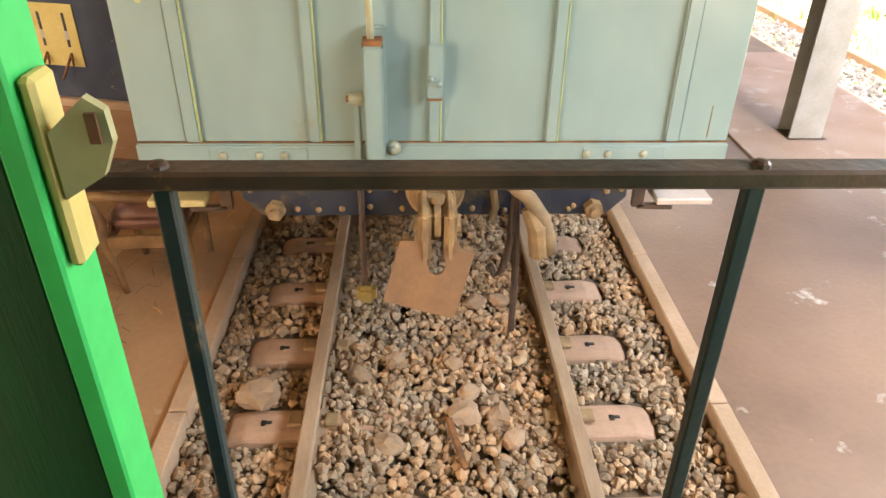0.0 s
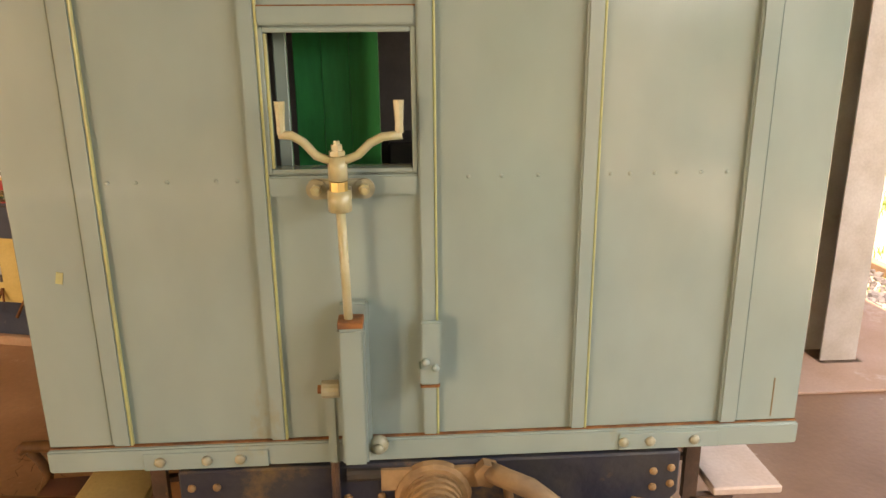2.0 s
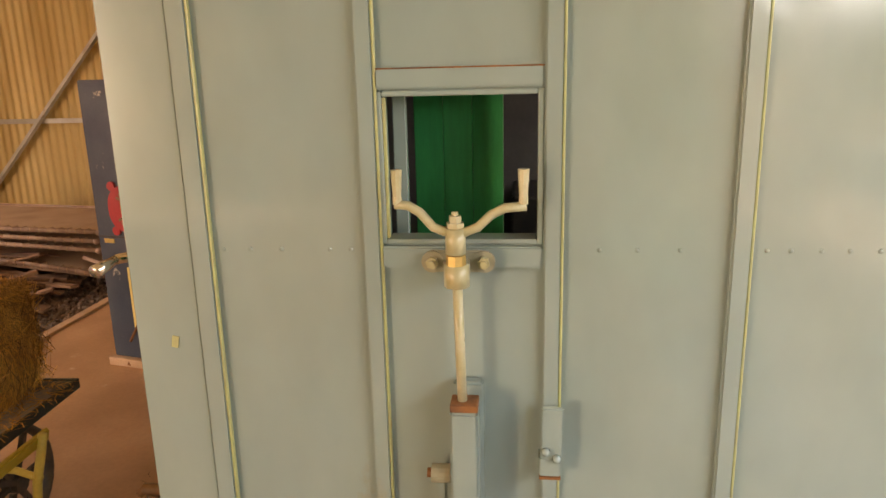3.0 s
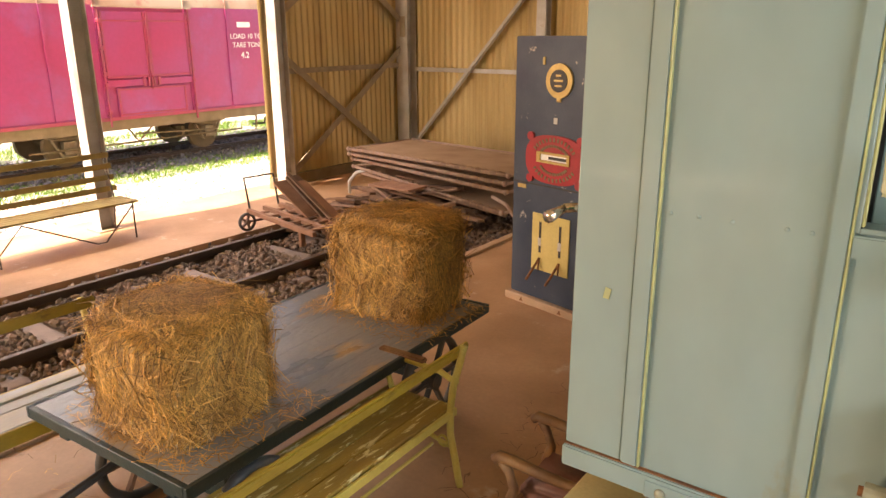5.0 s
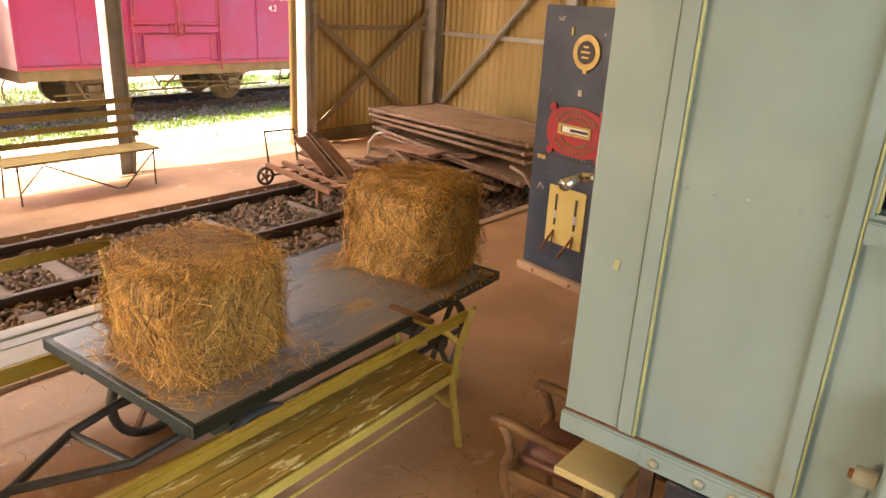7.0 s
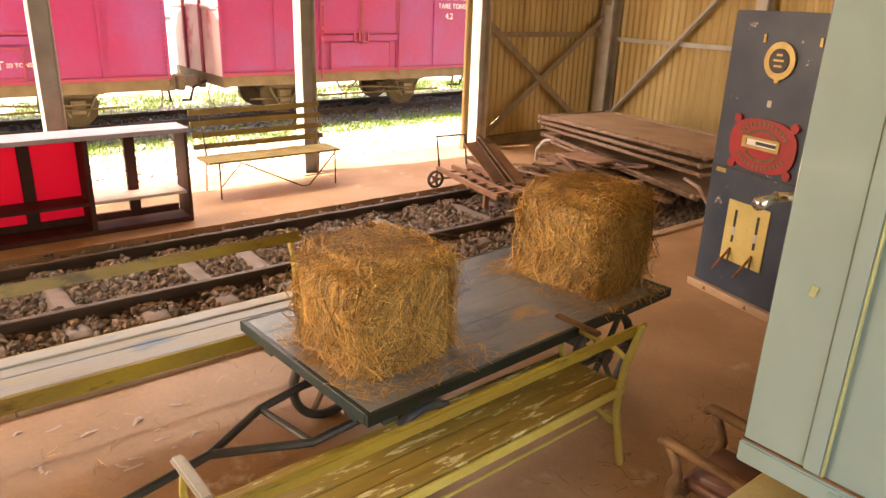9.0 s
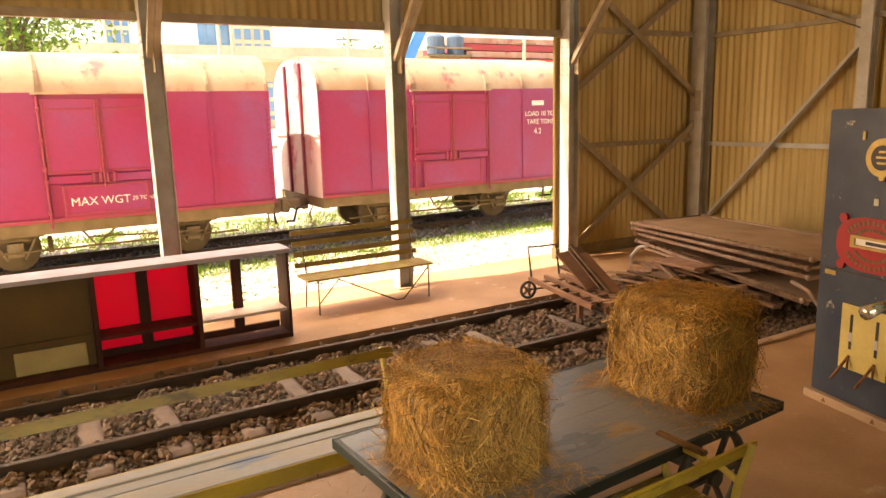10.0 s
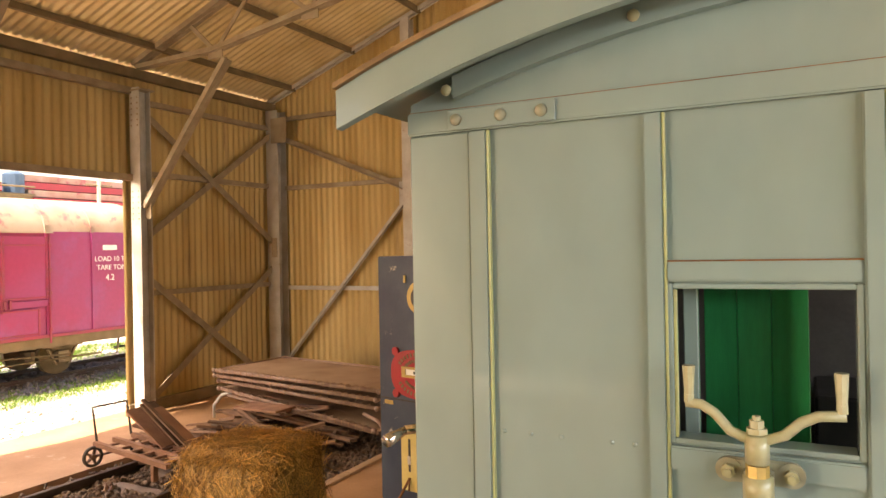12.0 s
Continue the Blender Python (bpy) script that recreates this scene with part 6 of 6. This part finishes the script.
    part("side_rail", boxes((X - 0.012, X + 0.012, -h, h, 0.80, 0.86), bevel=0.004), M_VANTRIM, v)
    part("rain_strip", boxes((X, X + 0.05, -door - 0.1, door + 0.1, 2.72, 2.75)), M_VANROOF, v)
    # underframe
    part("sole_bar", boxes((hw - 0.1, hw - 0.02, -h, h, 0.62, 0.795)), M_UNDER, v)
    part("sole_bar", boxes((-hw + 0.02, -hw + 0.1, -h, h, 0.62, 0.795)), M_UNDER, v)
    for y in (-h + 0.06, h - 0.06):
        part("headstock", boxes((-1.2, 1.2, y - 0.05, y + 0.05, 0.60, 0.797)), M_UNDER, v)
        s = -1 if y < 0 else 1
        part("coupler", boxes((-0.1, 0.1, min(y, y + s * 0.5), max(y, y + s * 0.5), 0.52, 0.70), (-0.16, 0.16, min(y + s * 0.36, y + s * 0.52), max(y + s * 0.36, y + s * 0.52), 0.46, 0.74), bevel=0.03), M_DUSTYIRON, v, "dusty iron coupler")
        for pts in ([(-0.2, y, 0.70), (-0.22, y + s * 0.2, 0.52), (-0.12, y + s * 0.45, 0.56)], [(0.16, y, 0.62), (0.2, y + s * 0.25, 0.5), (0.18, y + s * 0.4, 0.62), (0.05, y + s * 0.5, 0.72)]):
            part("coupling_link", tubes((pts, 0.02)), M_DUSTYIRON, v)
        part("hanging_pipe", tubes(([(0.6, y, 0.7), (0.62, y + s * 0.12, 0.5), (0.6, y + s * 0.1, 0.28), (0.66, y + s * 0.02, 0.24)], 0.016)), M_DUSTYIRON, v)
        part("buffer_pad", boxes((-0.22, 0.22, min(y, y + s * 0.12), max(y, y + s * 0.12), 0.50, 0.72), bevel=0.02), M_UNDER, v)
        part("hose", tubes(([(0.35, y, 0.66), (0.38, y + s * 0.3, 0.55), (0.3, y + s * 0.35, 0.3), (0.1, y + s * 0.42, 0.28)], 0.025)), M_BLACK, v)
    for y in (-h + 1.35, h - 1.35):
        for x in (-0.55, 0.55):
            bm = bmesh.new()
            tube(bm, [(x - 0.06, y, 0.36), (x + 0.06, y, 0.36)], 0.36, 24)
            tube(bm, [(x + 0.03, y, 0.36), (x + 0.075, y, 0.36)], 0.10, 12)
            part("wheel", bm, M_UNDER, v)
        part("axle", tubes(([(-0.75, y, 0.36), (0.75, y, 0.36)], 0.06)), M_UNDER, v)
        for x in (0.78, -0.78):
            bm = bmesh.new()
            for k in range(4):
                box(bm, x - 0.04, x + 0.04, y - 0.52 + 0.1 * k, y + 0.52 - 0.1 * k, 0.57 - 0.025 * k, 0.592 - 0.025 * k)
            part("leaf_spring", bm, M_UNDER, v)
            bm = bmesh.new()
            for s in (-1, 1):
                beam(bm, (x, y + s * 0.12, 0.2), (x, y + s * 0.34, 0.62), 0.03, 0.06, (1, 0, 0))
            box(bm, x - 0.07, x + 0.07, y - 0.11, y + 0.11, 0.25, 0.47)
            part("axle_guard", bm, M_DUSTYIRON, v, "pale dusty axle guard")
    part("brake_rod", tubes(([(0.95, -h + 0.6, 0.34), (0.95, h - 0.6, 0.34)], 0.018), ([(0.95, -0.4, 0.62), (0.95, -0.2, 0.34), (0.95, 0.1, 0.6)], 0.02)), M_UNDER, v)
    part("brake_lever", tubes(([(1.02, -0.3, 0.5), (1.04, 1.2, 0.42), (1.04, 1.5, 0.42)], 0.016)), M_UNDER, v)
    for y in (-h + 1.84, h - 1.84):
        part("brake_block", boxes((0.45, 0.65, y - 0.04, y + 0.04, 0.25, 0.5), bevel=0.01), M_UNDER, v)
    return v


van_a = van(6.12, 11.7, 0.85, "faded pink-red covered goods van with a pale end", True)
van_b = van(-0.2, 5.18, 0.78, "faded pink-red covered goods van with white lettering", True)
SIDE = Matrix.Rotation(radians(90), 4, "Z") @ Matrix.Rotation(radians(90), 4, "X")


def side_words(v, text, size, y, z):
    cy = v.matrix_world.translation.y
    words(text, size, Matrix.Translation((1.262 if v == van_a else 1.297, y - cy, z)) @ SIDE, M_WHITE, v, label="white painted lettering")


side_words(van_b, "MAX WGT", 0.178, 1.97, 1.03)
side_words(van_b, "20 TONS", 0.088, 2.85, 1.06)
side_words(van_a, "LOAD 10 TONS", 0.14, 10.745, 2.18)
side_words(van_a, "TARE TONS", 0.14, 10.79, 2.01)
side_words(van_a, "4.2", 0.17, 10.98, 1.80)
cy_ = van_a.matrix_world.translation.y
part("number_bar", boxes((1.262, 1.265, 10.93 - cy_, 11.25 - cy_, 2.40, 2.50)), M_WHITE, van_a)
van_c = copy_thing(van_b, pose(-13.85, 15.2, 0))
van_d = copy_thing(van_a, pose(-13.85, -4.6, 0))

for x in (-14.4, -13.3):
    solo("rail", rail_bm(x, -40, 60, 0.0), M_RAIL2, "rusted steel rail under the goods vans", "rail", group="rails")
rg = np.random.default_rng(21)
c, s = scatter(rg, -15.6, -12.2, -3, 17, 9000, 0.03, 0.07, -0.15)
c[:, 2] += 0.05 * np.clip(1 - np.abs(c[:, 0] + 13.85) / 1.7, 0, 1)
stones("gravel_under_vans", c, s, M_DGRAVEL, "grey track gravel under the goods vans", rg)
c, s = scatter(rg, -11.9, -9.6, 2, 17, 5000, 0.02, 0.055, -0.165)
stones("gravel_path", c, s, M_GRAVEL, "pale loose gravel in the sun beside the shed", rg)
c, s = scatter(rg, 3.95, 4.75, 2, 16, 3200, 0.03, 0.06, -0.16)
stones("gravel_drain", c, s, M_DGRAVEL, "grey gravel strip beside the floor slab", rg)
structure("kerb_east", boxes((4.75, 4.87, -6, 16, -0.3, -0.06), bevel=0.01), M_KERB, "concrete edging of the gravel strip")
structure("kerb_slab", boxes((3.9, 3.96, -6, 16, -0.3, -0.055), bevel=0.01), M_KERB, "worn edge of the floor slab")


def grass(name, x0, x1, y0, y1, n, hi, seed, label):
    r = np.random.default_rng(seed)
    cx, cy = r.uniform(x0, x1, n // 30), r.uniform(y0, y1, n // 30)
    k = r.integers(0, len(cx), n)
    p = np.stack([cx[k] + r.normal(0, 0.12, n), cy[k] + r.normal(0, 0.16, n), np.full(n, -0.165)], 1)
    a = r.uniform(0, 2 * np.pi, n)
    h = r.uniform(0.3, 1.0, n) * hi
    w = np.stack([np.cos(a), np.sin(a), np.zeros(n)], 1) * 0.009
    lean = np.stack([r.normal(0, 0.4, n), r.normal(0, 0.4, n), np.ones(n)], 1) * h[:, None]
    v = np.stack([p - w, p + w, p + lean], 1)
    f = np.arange(n * 3).reshape(-1, 3)
    me = bpy.data.meshes.new(name)
    me.from_pydata(v.reshape(-1, 3).tolist(), [], f.tolist())
    me.materials.append(M_GRASS)
    return tagged(new(name, me), label, "grass", kind="stuff")


grass("grass_strip", -12.9, -11.6, 1, 17, 20000, 0.10, 31, "bright green low grass along the gravel")
grass("grass_between", -17.5, -14.6, -3, 17, 22000, 0.16, 32, "bright green grass behind the goods vans")
grass("grass_east", 5.0, 12, 4, 24, 16000, 0.2, 33, "sunlit green grass beyond the gravel strip")
grass("grass_joint", -8.75, -8.35, 5.0, 6.6, 1100, 0.075, 34, "small weeds growing in the floor joint")
grass("weeds", 3.98, 4.7, 5, 12, 900, 0.08, 35, "small weeds in the gravel strip")


# ---- distance ----
def tree(at, height, spread, seed, label, n=5000, leaf=0.16):
    r = np.random.default_rng(seed)
    t = thing("tree", label, "tree", at)
    bm = bmesh.new()
    tube(bm, [(0, 0, -0.2), (0.1, 0, height * 0.25), (0.0, 0.1, height * 0.45)], [0.28, 0.2, 0.16], 10)
    tips = []
    for k in range(9):
        a = 2 * math.pi * k / 9 + r.uniform(-0.3, 0.3)
        q = (spread * 0.75 * math.cos(a) * r.uniform(0.5, 1), spread * 0.75 * math.sin(a) * r.uniform(0.5, 1), height * r.uniform(0.6, 0.95))
        mid = (q[0] * 0.45, q[1] * 0.45, height * 0.58)
        tube(bm, [(0, 0.05, height * r.uniform(0.3, 0.45)), mid, q], [0.11, 0.07, 0.02], 7)
        tips += [q, mid]
    part("trunk", bm, M_BARK, t)
    tips = np.array(tips)
    cl = tips[r.integers(0, len(tips), 90)] + r.normal(0, 0.28 * spread, (90, 3)) * np.array([1, 1, 0.6])
    p = cl[r.integers(0, 90, n)] + r.normal(0, 0.13 * spread, (n, 3))
    d1, d2 = r.normal(0, 1, (n, 3)), r.normal(0, 1, (n, 3))
    d1 *= (leaf * r.uniform(0.5, 1, n) / np.linalg.norm(d1, axis=1))[:, None]
    d2 *= (leaf * 0.4 / np.linalg.norm(d2, axis=1))[:, None]
    v = np.stack([p - d1, p + d2, p + d1, p - d2], 1)
    me = bpy.data.meshes.new("crown")
    me.from_pydata(v.reshape(-1, 3).tolist(), [], np.arange(4 * n).reshape(-1, 4).tolist())
    me.materials.append(M_LEAF)
    cr = new("crown", me)
    cr.parent = t
    return t


tree((-27, 1.4, -0.16), 9.2, 3.6, 41, "broad green leafy tree behind the goods vans")
tree((-95, 45.5, -0.16), 12.5, 4.5, 42, "far round green tree beyond the viaduct", 2500, 0.4)
for i, (x, y, hgt) in enumerate(((11, 22, 9), (14, 13, 8), (9, 33, 10), (16, 3, 8), (13, -6, 9), (8, -16, 9))):
    tree((x, y, -0.16), hgt, 3.6, 50 + i, "green leafy tree in the sun beside the yard", 3500, 0.2)
for i, (x, y, hgt) in enumerate(((7.4, -7.6, 5.2), (9.6, -5.2, 5.6), (6.8, -11.5, 5.4))):
    tree((x, y, -0.16), hgt, 2.4, 70 + i, "low leafy sunlit tree outside the open shed side", 5200, 0.19)
via = thing("viaduct", "long pale concrete road viaduct with a beige parapet", "viaduct", (-62, 30, -0.16))
part("deck", boxes((-4, 4, -120, 120, 6.9, 7.4)), M_CONC, via)
part("girder", boxes((3.0, 3.6, -120, 120, 5.4, 6.9)), M_CONC2, via)
part("parapet", boxes((4.0, 4.2, -120, 120, 7.1, 8.1)), M_CONC, via)
for y in range(-110, 120, 22):
    part("pier", boxes((-2, 2, y - 1, y + 1, -0.4, 6.9), bevel=0.2), M_CONC, via)


def tower(at, w, d, h, label, rows_, cols_, body):
    t = thing("tower_block", label, "building", at)
    part("body", boxes((-w / 2, w / 2, -d / 2, d / 2, -0.5, h)), body, t)
    for i in range(cols_):
        y = -d / 2 + d * (i + 0.5) / cols_
        part("window_strip", boxes((w / 2, w / 2 + 0.15, y - d / cols_ * 0.32, y + d / cols_ * 0.32, 2, h - 1)), M_BLUEGLASS, t)
    for k in range(rows_):
        z = 3 + (h - 4) * k / rows_
        part("floor_band", boxes((w / 2 + 0.16, w / 2 + 0.4, -d / 2, d / 2, z, z + 0.9)), body, t)
    return t


tower((-175, 43, 0), 8, 7, 33, "tall blue glass office tower in the distance", 7, 4, M_BLUEGLASS)
tower((-172, 51, 0), 8, 9, 30, "pale and blue office tower in the distance", 8, 4, M_CONC)
tower((-180, 23.5, 0), 8, 5, 31, "pale office block in the distance", 7, 3, M_CONC)
depot = thing("depot_building", "far red-roofed depot building with dark water tanks", "building", (-36, 27, -0.16))
part("wall", boxes((-6, -0.5, -7, 16, 0, 5.2)), M_CONC, depot)
for k in range(4):
    part("roof_sheet", boxes((-5.5, 0.2 - 0.5 * k, -2.4, 16.5, 5.2 + k * 0.45, 5.55 + k * 0.45)), M_REDROOF if k % 2 == 0 else M_VANROOF, depot)
bm = bmesh.new()
beam(bm, (0, -6.8, 4.9), (0, -5.5, 7.2), 0.3, 0.6)
part("blue_stair", bm, M_BLUEPAINT, depot)
for y in (-4.3, -3.0):
    bm = bmesh.new()
    tube(bm, [(-0.6, y, 5.7), (-0.6, y, 6.75), (-0.6, y, 6.9)], [0.52, 0.52, 0.3], 16)
    part("water_tank", bm, M_TANK, depot)
part("tank_stand", boxes((-1.3, 0, -5.1, -2.3, 5.2, 5.7)), M_UNDER, depot)
part("tank_rail", tubes(([(0.1, -5.3, 6.1), (0.1, -2.3, 6.1)], 0.05), ([(0.1, -5.3, 5.7), (0.1, -2.3, 5.7)], 0.05)), M_UNDER, depot)
for x, y, hgt in ((-36, 10.3, 8.0), (-36, 10.95, 8.4), (-36, 17.0, 7.0), (-30, 24.0, 6.4)):
    po = thing("lamp_pole", "plain pale pole standing behind the vans", "pole", (x, y, -0.16), group="poles")
    part("pole", tubes(([(0, 0, 0), (0, 0, hgt)], [0.11, 0.08])), M_CONC, po)
    part("cross_arm", tubes(([(0, -0.7, hgt - 0.6), (0, 0.7, hgt - 0.6)], 0.04)), M_UNDER, po)
structure("boundary_wall", boxes((12, 12.2, -30, 60, -0.3, 1.9)), M_CONC2, "pale plain yard wall")
